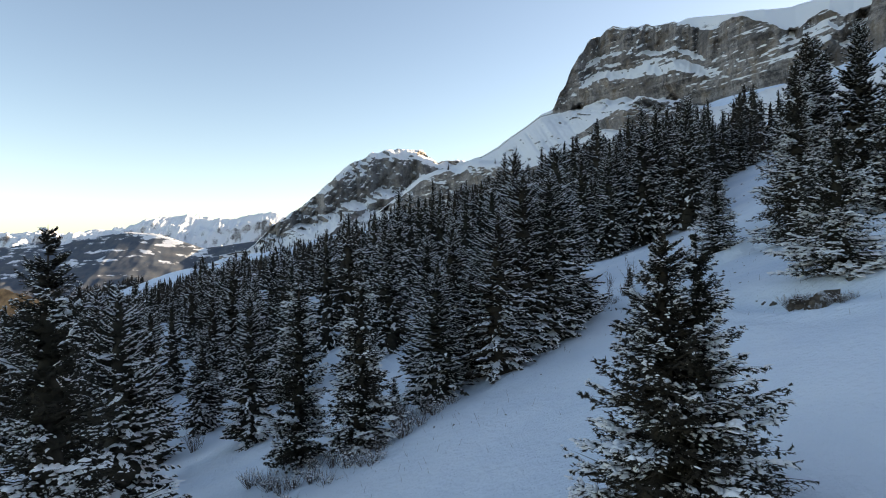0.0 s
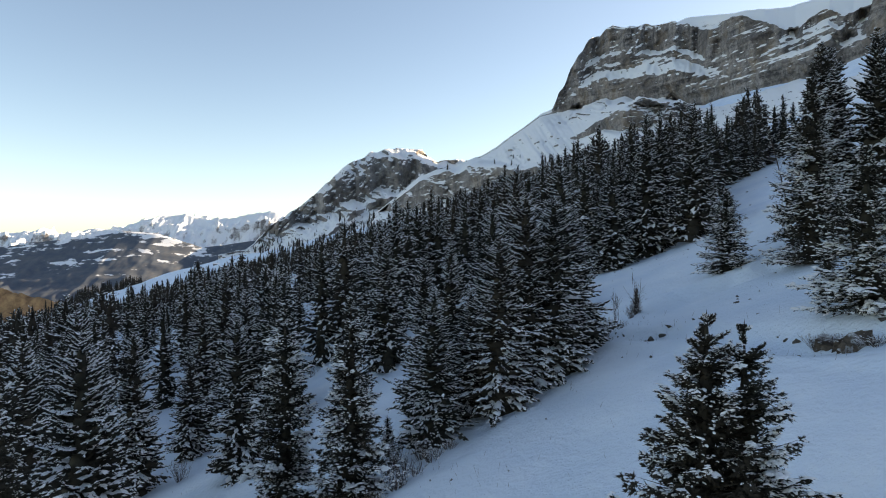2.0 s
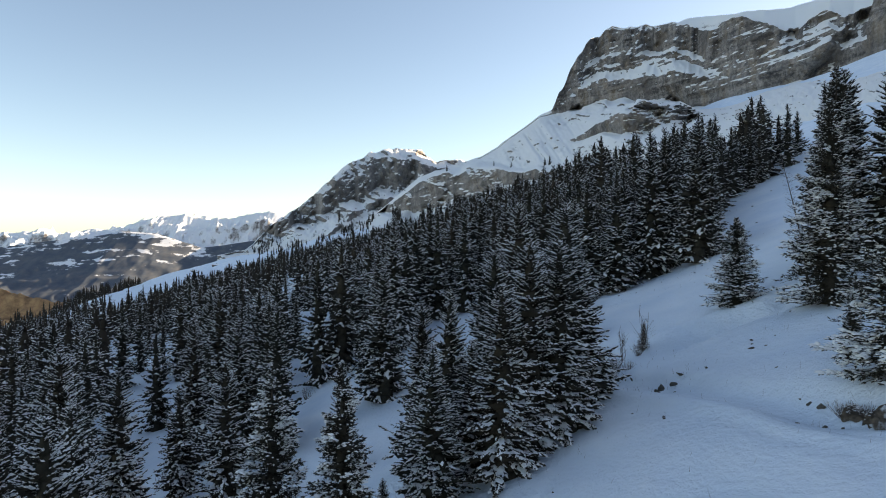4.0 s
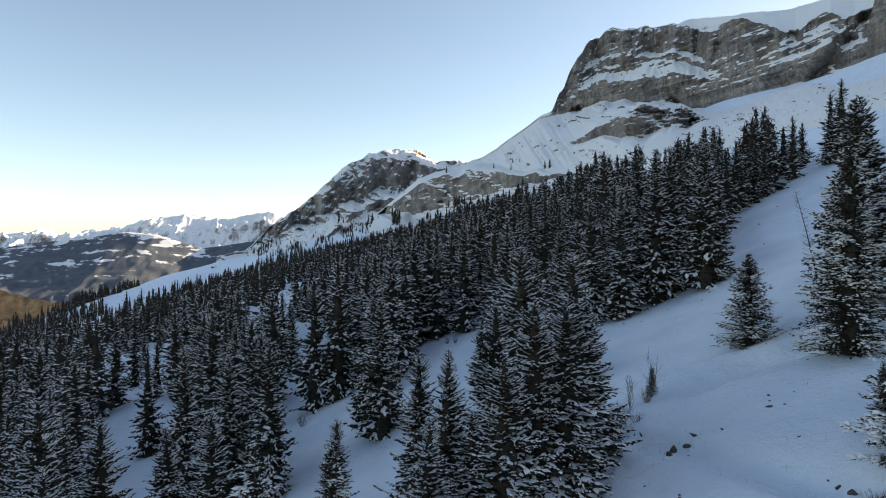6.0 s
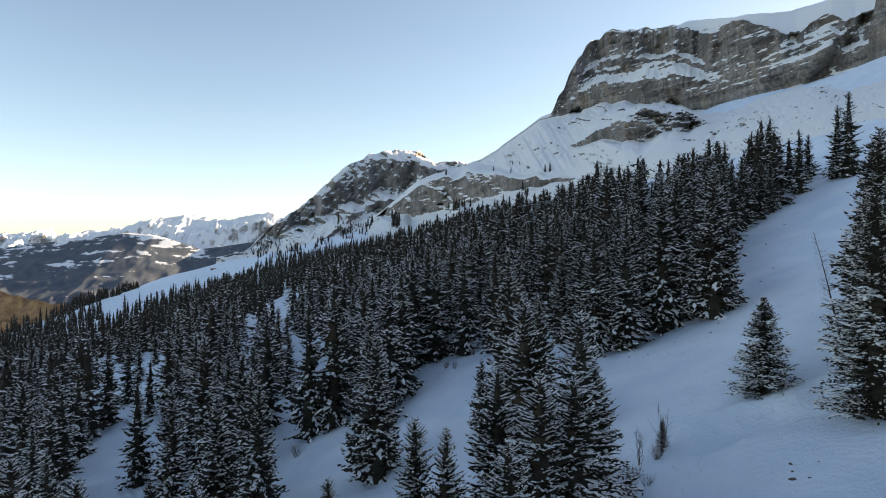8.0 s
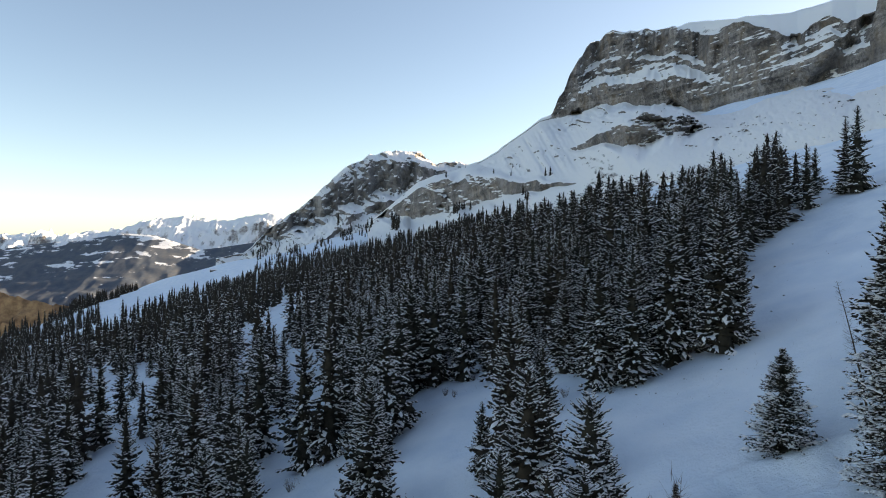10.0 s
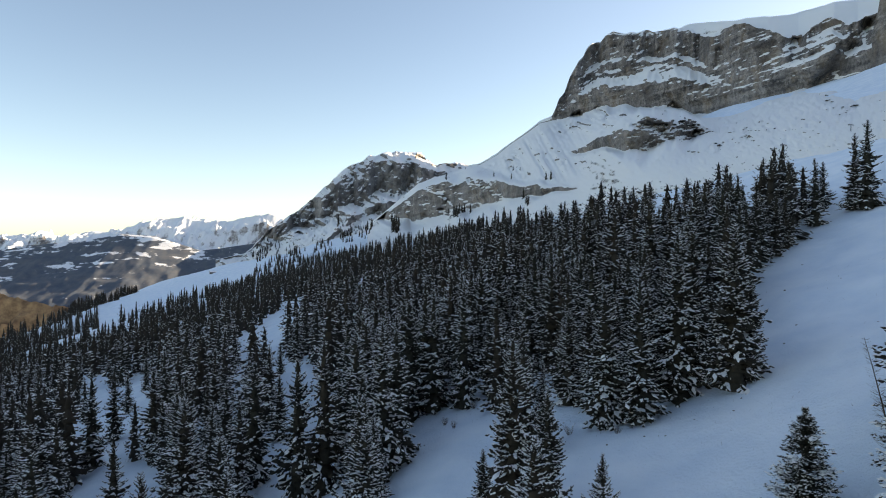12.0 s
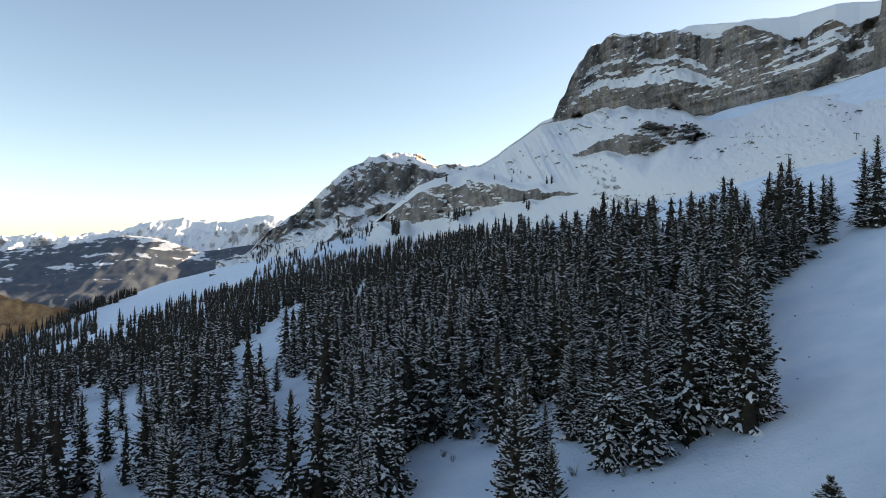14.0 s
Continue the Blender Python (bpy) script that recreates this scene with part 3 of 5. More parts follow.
def spruce_arrays(height, width, seed, boughs, twigs, sprays, long, snowy, shape=0.8, fine=True, core=0.3, bare=0.02, points=7, patch=0.5, rounds=7, limbs=True, streaks=2, tiers=0, pads=12):
    """Crown and snow of one spruce, base at the origin: boughs that carry side twigs, needle sprays along them and snow in torn patches."""
    rng = np.random.default_rng(seed)
    n = boughs
    lev = (np.arange(n) + rng.random(n)) / n
    frac = 1 - (1 - lev) ** 0.88
    rows = max(10, height * 1.5)
    frac = np.clip((np.floor(frac * rows) + rng.normal(0.5, 0.3, n)) / rows, 0, 0.985)
    z0 = height * (bare + (1 - bare) * frac)
    az = rng.uniform(0, 2 * math.pi, n)
    p1, p2 = rng.uniform(0, 6, 2)
    full = lambda f: (1 - f) ** shape * (0.72 + 0.28 * np.minimum(1, (f + 0.05) / 0.15))
    lob = 1 + 0.12 * np.sin(2 * az + p1 + 3 * frac) + 0.10 * np.sin(3 * az + 9 * frac + p2)
    reach = width * (full(frac) + 0.02) * rng.uniform(0.62, 1.12, n) * lob
    flat = np.stack([np.cos(az), np.sin(az), 0 * az], 1)
    side = np.stack([-np.sin(az), np.cos(az), 0 * az], 1)
    rise = -0.36 + 0.80 * frac + rng.normal(0, 0.10, n)
    curl = rng.uniform(0.05, 0.34, n)
    at = lambda u: flat * (reach * u)[:, None] + np.stack([0 * az, 0 * az, np.maximum(z0 + reach * (rise * u + curl * u ** 2.6), 0.008 * height)], 1)
    load = np.clip(patch + 0.9 * vnoise(az * 1.3 + seed, z0 / height * 11, seed) + rng.normal(0, 0.22, n), 0.03, 1.2) * snowy * (1.1 - 0.55 * frac)
    cv, cf, sv, sf, off = [], [], [], [], [0, 0]
    up = np.array([[0.0, 0.0, 1.0]])

    def put(v, f, snow=False):
        vs, fs = (sv, sf) if snow else (cv, cf)
        vs.append(v), fs.append(f + off[snow])
        off[snow] += len(v)

    one = np.ones(n)
    taper = (0.42 if fine else 0.2) + (0.58 if fine else 0.8) * np.minimum(1, reach / (0.55 * width))
    if tiers:
        # the dense dark inside of the crown, in ragged tiers
        edge = np.linspace(0.0, 0.80, tiers)
        fr = np.stack([edge, edge + 0.8 / tiers], 1).ravel().clip(0, 0.99)
        a = np.arange(6) / 6 * 2 * math.pi + (np.arange(2 * tiers)[:, None] // 2) * 1.7
        r = 0.25 * width * (full(fr) + 0.012)[:, None] * rng.uniform(0.55, 1.3, (2 * tiers, 6))
        r[1::2] *= 0.45
        zz = height * (bare + (1 - bare) * fr)[:, None] + np.where(np.arange(2 * tiers)[:, None] % 2 == 0, -0.35, 0) * r
        q = grid_faces(2 * tiers, 6, True)
        put(np.stack([r * np.cos(a), r * np.sin(a), np.maximum(zz, 0.005 * height)], -1).reshape(-1, 3), np.concatenate([q[:, [0, 1, 2]], q[:, [0, 2, 3]]]))
    if limbs:
        put(*spikes(at(0 * one), at(one), 0.012 * reach + 0.004 * height * 0.3, up))
    if core:
        # short dead twigs and shade needles close to the trunk
        for _ in range(rounds):
            c = at(rng.uniform(0.0, core, n))
            w = flat + side * rng.uniform(-1.2, 1.2, (n, 1)) + up * rng.uniform(-0.7, 0.4, (n, 1))
            w *= (rng.uniform(0.8, 1.5, n) * np.minimum(core * reach, 0.26) / np.linalg.norm(w, axis=1))[:, None]
            put(*fronds(c, w, np.cross(w, up) / (np.linalg.norm(w, axis=1, keepdims=True) + 1e-9), 5, rng))
    for k in range(twigs):
        u = 0.16 + 0.84 * ((k + rng.random(n)) / twigs) ** 0.88
        sign = np.where(rng.random(n) < 0.5, -1.0, 1.0)
        tl = 0.50 * reach * (1.06 - u) * rng.uniform(0.6, 1.2, n) + 0.5 * long * taper
        d = flat * rng.uniform(0.5, 1.0, (n, 1)) + side * (sign * rng.uniform(0.15, 1.0, n))[:, None] + up * (rng.uniform(-0.35, 0.22, n) + 0.45 * (u - 0.45) * curl * 3)[:, None]
        d[:, 2] += 1.1 * smooth(0.82, 0.98, frac)
        d /= np.linalg.norm(d, axis=1, keepdims=True)
        root = at(u)
        if fine:
            put(*spikes(root, root + d * tl[:, None], 0.02 * tl + 0.003, up))
        for j in range(sprays):
            g = (j + rng.uniform(0.2, 1.0, n)) / sprays
            c = root + d * (tl * g)[:, None]
            c[:, 2] = np.maximum(c[:, 2], 0.005 * height)
            w = d + rng.normal(0, 0.42, (n, 3))
            size = long * rng.uniform(0.65, 1.25, n) * taper
            w *= (size / np.linalg.norm(w, axis=1))[:, None]
            across = np.cross(w, up)
            across /= np.linalg.norm(across, axis=1, keepdims=True) + 1e-9
            across[:, 2] += rng.uniform(-0.5, 0.5, n)
            put(*fronds(c, w, across, points, rng))
            for _ in range(streaks or 1):
                pick = rng.random(n) < 0.7 * load * (0.25 + 0.85 * u)
                m = int(pick.sum())
                ln = size[pick] * (rng.uniform(0.2, 0.62, m) if fine else rng.uniform(0.15, 0.48, m)) * (1.0 + 0.5 * (load[pick] > 0.75 * snowy))
                e = c[pick] + w[pick] * rng.uniform(0.0, 0.8, (m, 1)) + across[pick] * (size[pick] * rng.uniform(-0.45, 0.45, m))[:, None]
                e[:, 2] += 0.22 * size[pick]
                q = d[pick] * rng.uniform(0.7, 1.3, (m, 1)) + across[pick] * rng.uniform(-0.9, 0.9, (m, 1))
                q[:, 2] *= 0.6
                put(*lumps(e, q, ln, ln * rng.uniform(0.4, 0.8, m), 0.3 * ln, rng, fine), True)
    for _ in range(pads):
        # thick cushions that bridge several twigs
        u = rng.uniform(0.25, 0.92, n) ** 0.8
        pick = (rng.random(n) < load * (0.35 + 0.5 * u)) & (reach > 0.3 * width)
        m = int(pick.sum())
        c = at(u)[pick] + side[pick] * (0.30 * reach * (1.1 - u) * rng.uniform(-1, 1, n))[pick, None]
        ln = (0.05 + 0.042 * reach[pick]) * rng.uniform(0.6, 1.6, m)
        c[:, 2] += 0.30 * long
        q = flat[pick] * rng.uniform(0.6, 1.2, (m, 1)) + side[pick] * rng.uniform(-0.8, 0.8, (m, 1)) + up * (rise + 2.0 * curl * u ** 1.6)[pick, None]
        put(*lumps(c, q, ln, ln * rng.uniform(0.5, 0.85, m), (0.02 + 0.30 * ln), rng, True, (0.5, 1.25)), True)
    put(*spikes(np.array([[0, 0, height * 0.95]]), np.array([[0, 0, height + 0.12]]), np.array([0.012 * width + 0.015]), np.array([[1.0, 0, 0]])))
    return np.concatenate(cv), np.concatenate(cf).astype(int), np.concatenate(sv), np.concatenate(sf).astype(int)


def bough_spruce(height, width, seed, whorls, per, twigs, snowy, shape=0.85, droop=0.5, bare=0.03, slim=(0.48, 0.11)):
    """Crown and snow of a spruce: whorls of drooping boughs, each with hanging side twigs, every twig a slim roof of needles that may carry snow along its back."""
    rng = np.random.default_rng(seed)
    n = whorls * per
    lev = (np.repeat(np.arange(whorls), per) + rng.normal(0.5, 0.42, n)) / whorls
    frac = np.clip(1 - (1 - np.clip(lev, 0, 1)) ** 0.92, 0, 0.985)
    az = rng.uniform(0, 2 * math.pi, n)
    p1, p2 = rng.uniform(0, 6, 2)
    full = (1 - frac) ** shape * (0.70 + 0.30 * np.minimum(1, (frac + 0.04) / 0.14))
    lobes = 1 + 0.13 * np.sin(2 * az + p1 + 4 * frac) + 0.11 * np.sin(3 * az + 11 * frac + p2)
    reach = width * (full + 0.025) * rng.choice([0.62, 0.82, 0.95, 1.05, 1.16], n) * rng.uniform(0.9, 1.1, n) * lobes
    rise = -droop + (0.55 + droop) * frac ** 0.8 + rng.normal(0, 0.17, n)
    curl = rng.uniform(0.0, 0.40, n)
    z0 = height * (bare + (1 - bare) * frac) + 0.25 * droop * reach
    load = np.clip(0.9 + 0.9 * vnoise(az * 1.3 + seed, frac * 12, seed) + rng.normal(0, 0.3, n), 0.05, 1.5) * snowy
    cv, cf, sv, sf, off = [], [], [], [], [0, 0]
    five = np.array([(0, 1, 4), (1, 3, 4), (3, 2, 4), (2, 0, 4)])

    def roofs(root, way, wide, lift, snow):
        """Slim four-sided roofs from root along way, the ridge over the middle, the edges hanging."""
        m = len(root)
        across = np.stack([-way[:, 1], way[:, 0], 0 * way[:, 0]], 1)
        across /= np.linalg.norm(across, axis=1, keepdims=True) + 1e-9
        up = np.array([[0.0, 0.0, 1.0]])
        w, h = wide[:, None], lift[:, None]
        a, b = rng.uniform(0.35, 0.6, (m, 1)), rng.uniform(0.35, 0.6, (m, 1))
        p = np.stack([root, root + way * a + across * w - up * (0.0 if snow else 1.0) * w * 0.9, root + way * b - across * w - up * (0.0 if snow else 1.0) * w * 0.9, root + way, root + 0.5 * way + up * h], 1)
        p[..., 2] = np.maximum(p[..., 2], 0.004 * height)
        vs, fs = (sv, sf) if snow else (cv, cf)
        vs.append(p.reshape(-1, 3))
        fs.append((five[None] + 5 * np.arange(m)[:, None, None]).reshape(-1, 3) + off[snow])
        off[snow] += 5 * m

    for k in range(twigs + 1):
        flat = np.stack([np.cos(az), np.sin(az), 0 * az], 1)
        side = np.stack([-np.sin(az), np.cos(az), 0 * az], 1)
        u = 0.25 + 0.75 * (k + rng.random(n)) / (twigs + 1)
        sign = np.where(rng.random(n) < 0.5, -1.0, 1.0) * (0.15 if k == twigs else 1.0)
        length = (slim[0] * reach * (1.15 - u) + slim[1] * width * (0.35 + 0.65 * full)) * rng.choice([0.45, 0.8, 1.0, 1.2, 1.5], n) * rng.uniform(0.85, 1.15, n)
        way = flat * rng.uniform(0.35, 1.0, (n, 1)) + side * (sign * rng.uniform(0.0, 1.1, n))[:, None]
        way[:, 2] = rise * 0.8 + curl * (u - 0.2) * 1.6 - rng.uniform(-0.15, 0.7, n) * (1 - 0.6 * frac)
        way *= (length / np.linalg.norm(way, axis=1))[:, None]
        root = flat * (reach * u)[:, None]
        root[:, 2] = z0 + reach * (rise * u + curl * u ** 2.6)
        root -= 0.35 * way
        wide = length * rng.uniform(0.22, 0.36, n)
        roofs(root, way, wide, 0.10 * length, False)
        keep = rng.random(n) < load * (0.75 + 0.5 * u)
        a, b = rng.uniform(0.0, 0.4, (n, 1)), rng.uniform(0.4, 1.0, (n, 1))
        back = root + way * a
        back[:, 2] += 0.085 * length
        shift = wide[:, None] * rng.uniform(-0.45, 0.45, (n, 1)) * side
        roofs((back + shift)[keep], (way * b)[keep], (wide * rng.uniform(0.4, 1.1, n))[keep], (0.10 * length + 0.016 * width)[keep], True)
    # the dense dark inside of the crown, in ragged tiers
    tiers = max(6, whorls // 2)
    edge = np.linspace(0.0, 0.90, tiers)
    fr = np.stack([edge, edge + 0.9 / tiers], 1).ravel().clip(0, 0.99)
    a = np.arange(6) / 6 * 2 * math.pi + (np.arange(2 * tiers)[:, None] // 2) * 1.7
    r = 0.42 * width * ((1 - fr) ** shape + 0.012)[:, None] * rng.uniform(0.6, 1.3, (2 * tiers, 6))
    r[1::2] *= 0.5
    zz = height * (bare + (1 - bare) * fr)[:, None] + np.where(np.arange(2 * tiers)[:, None] % 2 == 0, -0.45, 0) * r
    q = grid_faces(2 * tiers, 6, True)
    cf.append(np.concatenate([q[:, [0, 1, 2]], q[:, [0, 2, 3]]]) + off[0])
    cv.append(np.stack([r * np.cos(a), r * np.sin(a), np.maximum(zz, 0.005 * height)], -1).reshape(-1, 3))
    v, f = spikes(np.array([[0, 0, height * 0.93]]), np.array([[0, 0, height * 1.0]]), np.array([0.02 * width]), np.array([[1.0, 0, 0]]))
    cf.append(f + off[0] + 12 * tiers)
    cv.append(v)
    return np.concatenate(cv), np.concatenate(cf).astype(int), np.concatenate(sv), np.concatenate(sf).astype(int)


def trunk_mesh(height, seed):
    rng = np.random.default_rng(seed)
    r0, m, v = 0.0135 * height + 0.04, 8, []
    for q in (0, 0.02, 0.08, 0.3, 0.6, 0.97):
        r = r0 * (1 - q) ** 0.9 + 0.012 + (0.35 * r0 if q == 0 else 0)
        u = np.arange(m) / m * 2 * math.pi
        v.append(np.stack([r * np.cos(u) * rng.uniform(0.9, 1.1, m), r * np.sin(u) * rng.uniform(0.9, 1.1, m), 0 * u + height * q - (0.6 if q == 0 else 0)], 1))
    v = np.array(v)
    return solid("trunk", v.reshape(-1, 3), grid_faces(len(v), m, True), [BARK])


def spruce(label, height, width, seed, **kw):
    """One spruce thing: trunk, crown and the snow on it."""
    top = tagged(new("spruce"), label, "tree")
    cv, cf, sv, sf = (bough_spruce if "whorls" in kw else spruce_arrays)(height, width, seed, **kw)
    for name, me in (("trunk", trunk_mesh(height, seed)), ("crown", solid("crown", cv, cf, [NEEDLE], shade=False)), ("snow", solid("snow", sv, sf, [LUMP]))):
        ob = new(name, me)
        ob.parent = top
        if name == "snow":
            tagged(ob, "cushions of fresh snow", kind="stuff")
    return top


def boughs_for(k, plain):
    """Six kinds of grown spruce; plain ones for those that stand deeper in the wood."""
    snowy, shape = (0.85, 1.05, 0.9, 0.6, 1.15, 0.9)[k], (0.72, 0.82, 0.68, 0.76, 0.84, 0.7)[k]
    droop = (0.5, 0.65, 0.42, 0.55, 0.48, 0.6)[k]
    if plain:
        return dict(whorls=(22, 24, 21, 23, 22, 20)[k], per=8, twigs=6, snowy=(0.95, 1.25, 1.0, 0.5, 1.35, 0.9)[k], shape=shape, droop=droop, slim=(0.36, 0.09))
    return dict(whorls=(30, 27, 32, 29, 26, 28)[k], per=12, twigs=7, snowy=1.15 * snowy, shape=shape, droop=droop, slim=(0.34, 0.085))


LABELS = ["dark green snow-dusted spruce on the white slope", "tall spruce with snow heaped on drooping boughs", "slender dark spruce with light snow on its boughs",
          "nearly bare dark brownish spruce with little snow", "snow-laden spruce with broad low boughs", "old ragged spruce with patches of snow"]


def place(x, y, sink=0.15):
    return float(ground_z(x, y)) - sink


def near_spruce(x, y, height, width, seed, label, snowy=0.9, turn=0.0, boughs=210, twigs=9, sprays=2, long=0.26, **kw):
    ob = spruce(label, height, width, seed, boughs=boughs, twigs=twigs, sprays=sprays, snowy=snowy, long=long, tiers=int(1.2 * height), **kw)
    ob.matrix_world = pose(x, y, place(x, y), 0, 0, turn)
    return tagged(ob, group="spruces beside the open slope")


# the trees that the camera passes nearest
near_spruce(5.55, 16.0, 8.5, 3.25, 1, "young forked spruce with thick snow on its boughs", 1.1, boughs=340, twigs=21, sprays=4, shape=0.95, long=0.145, patch=0.42, core=0.5)
near_spruce(6.4, 16.15, 7.9, 2.9, 2, "second stem of a forked young spruce under snow", 1.0, boughs=200, twigs=18, sprays=4, shape=0.95, long=0.14, patch=0.4, core=0.5)
near_spruce(-12.5, 19.9, 16.2, 4.3, 3, "tall dark spruce with long snow-edged boughs", 0.8, boughs=390, twigs=16, sprays=3, long=0.2, patch=0.34, core=0.5)
near_spruce(23.0, 37.2, 9.0, 3.4, 4, "snow-laden spruce standing over a brown bank", 1.3, boughs=260, twigs=11, core=0.45)
near_spruce(30.7, 55.5, 16.0, 3.9, 5, "broad spruce heavy with snow above the track", 1.1, boughs=320, twigs=13, long=0.3)
near_spruce(37.5, 52.5, 15.0, 3.2, 9, "tall spruce with snow on its hanging boughs", 1.0, boughs=300, twigs=13, sprays=2, long=0.3, core=0.45)
near_spruce(36.2, 63.5, 18.5, 3.6, 10, "tall dark spruce thickly hung with snow", 0.9, boughs=340, twigs=13, sprays=2, long=0.32, core=0.45)
near_spruce(-5.0, 37.6, 11.3, 2.4, 6, "slim snowy spruce above brushwood", 0.9, boughs=270, twigs=14, core=0.5)
near_spruce(-9.2, 39.9, 12.3, 2.6, 7, "slim spruce with snow along every bough", 0.95, boughs=280, twigs=14, core=0.5)
near_spruce(28.8, 67.2, 8.6, 3.0, 8, "lone conical spruce on the open snow slope", 0.9, boughs=330, core=0.5)

kinds = []
for k in range(12):
    kinds.append(spruce(LABELS[k % 6], 10.0, 1.72 + 0.1 * (k % 3), 40 + k, **boughs_for(k % 6, k > 5)))
    tagged(kinds[k], group="forest spruces")
for k in range(3):
    # bushier kinds for those that stand nearest
    kinds.append(spruce(LABELS[(1, 4, 5)[k]], 10.0, 1.85, 60 + k, whorls=(30, 33, 28)[k], per=13, twigs=15, snowy=(1.1, 1.25, 1.0)[k], shape=(0.72, 0.8, 0.68)[k], droop=(0.6, 0.5, 0.55)[k], slim=(0.25, 0.065)))
    tagged(kinds[-1], group="forest spruces")


def grown(k, x, y, height, girth=1.0, turn=0.0):
    s = height / 10.0
    m = pose(x, y, place(x, y), 0, 0, turn)
    ob = copy_thing(kinds[k], m)
    ob.matrix_basis = m @ Matrix.Diagonal((s * girth, s * girth, s, 1))
    return ob


# x, y, height, girth: trees that stand clear of the wood
CLUMP = [(-0.5, 41.5, 9.8, 1.35), (3.6, 42.4, 11.5, 1.3), (5.6, 45.2, 13.6, 1.25), (7.6, 46.2, 12.6, 1.3), (8.9, 50.7, 15.0, 1.3),
         (6.3, 57.0, 17.4, 1.15), (10.2, 52.4, 11.5, 1.35), (3.8, 51.0, 13.8, 1.2), (1.9, 44.6, 8.5, 1.35)]
SLOPE = [(38.6, 66.5, 18.0, 1.2), (39.3, 60.1, 17.4, 1.2), (42.7, 72.6, 18.0, 1.15), (96.3, 165.0, 18.0, 1.1),
         (95.8, 160.0, 20.3, 1.1), (86.2, 163.6, 16.0, 1.1), (96.7, 178.0, 12.3, 1.1), (23.8, 42.0, 3.8, 1.3), (18.6, 63.8, 2.6, 1.2)]
LOWER = [(-17.1, 55.5, 13.6, 1.15), (-27.3, 71.0, 11.5, 1.1), (-28.4, 60.9, 15.3, 1.15), (-33.7, 61.1, 18.6, 1.1), (-25.0, 48.0, 15.0, 1.2), (-3.5, 43.4, 2.6, 1.3), (-7.9, 83.1, 19.0, 0.95),
         (-31.4, 85.3, 18.8, 1.0), (-23.8, 79.1, 16.6, 1.0), (-18.0, 74.5, 17.0, 1.0), (-19.8, 78.0, 18.0, 1.0), (-16.0, 31.0, 15.0, 1.2), (-22.0, 36.0, 16.0, 1.2), (-38.0, 66.0, 17.0, 1.1)]
GLADE = [(-47.0, 224.7, 18.5, 1.0), (-48.1, 208.2, 10.0, 1.15), (-52.3, 206.5, 9.1, 1.2), (-54.7, 201.0, 11.2, 1.1), (-131.8, 279.6, 23.0, 0.95), (-107.9, 249.7, 12.2, 1.1), (-95.2, 175.0, 18.2, 1.0),
         (-80.7, 164.8, 23.5, 0.95), (-97.5, 215.3, 12.4, 1.1), (-21.5, 114.8, 22.6, 0.95), (-17.4, 114.3, 23.5, 0.9), (-74.2, 140.8, 19.4, 1.0), (-85.5, 184.2, 19.6, 0.95), (-63.1, 163.1, 24.0, 0.95),
         (-7.0, 81.3, 16.2, 1.1), (-49.0, 113.6, 18.5, 1.0), (0.54, 46.3, 12.3, 1.15), (-8.6, 60.8, 9.2, 1.15), (-1.5, 53.3, 12.4, 1.1)]
MIDDLE = [(21.5, 99.6, 18.3, 1.0), (25.4, 97.6, 18.6, 1.05), (31.6, 101.5, 22.9, 1.0), (36.9, 96.7, 20.6, 1.0), (39.8, 98.7, 13.0, 1.1), (4.4, 129.2, 22.0, 0.95), (9.4, 120.3, 19.5, 0.95),
          (-2.6, 137.4, 25.0, 0.9), (-6.2, 112.0, 22.0, 1.0), (10.5, 96.0, 18.0, 1.0), (13.1, 97.0, 11.5, 1.0), (4.8, 83.0, 8.4, 1.1), (10.4, 77.0, 14.5, 1.05), (14.7, 73.7, 8.1, 1.15), (7.6, 80.5, 20.0, 0.95)]

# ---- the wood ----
# open ground inside it, placed to show from the camera: capsules from (x, y) to (x, y), radius
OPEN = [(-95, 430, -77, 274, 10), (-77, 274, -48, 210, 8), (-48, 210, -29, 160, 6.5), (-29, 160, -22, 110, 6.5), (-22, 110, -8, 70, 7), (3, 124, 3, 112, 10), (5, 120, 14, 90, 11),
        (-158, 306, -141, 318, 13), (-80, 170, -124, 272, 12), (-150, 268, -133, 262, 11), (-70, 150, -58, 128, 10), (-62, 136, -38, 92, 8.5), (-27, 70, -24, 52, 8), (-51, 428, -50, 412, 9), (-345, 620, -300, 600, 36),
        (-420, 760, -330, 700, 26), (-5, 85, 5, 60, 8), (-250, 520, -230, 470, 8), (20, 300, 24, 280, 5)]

# the camera's sight lines into those glades stay open as well
SIGHT_LINES = [(-91, 418, -65, 305, 6), (-83, 351, -62, 268, 7), (-79, 290, -56, 202, 6.5), (-41, 205, -20, 118, 6), (-95, 325, -73, 254, 3.5), (-132, 290, -90, 200, 5.5), (-152, 298, -114, 229, 4), (-128, 259, -82, 178, 5.5),
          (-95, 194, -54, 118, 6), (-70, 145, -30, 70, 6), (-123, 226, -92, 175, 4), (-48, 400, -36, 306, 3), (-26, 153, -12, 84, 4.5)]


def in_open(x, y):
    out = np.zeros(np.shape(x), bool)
    for x0, y0, x1, y1, r in OPEN + SIGHT_LINES:
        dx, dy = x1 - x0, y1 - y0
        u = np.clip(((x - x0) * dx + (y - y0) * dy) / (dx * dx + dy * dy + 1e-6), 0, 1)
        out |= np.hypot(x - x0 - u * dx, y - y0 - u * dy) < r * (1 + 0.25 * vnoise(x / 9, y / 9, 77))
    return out


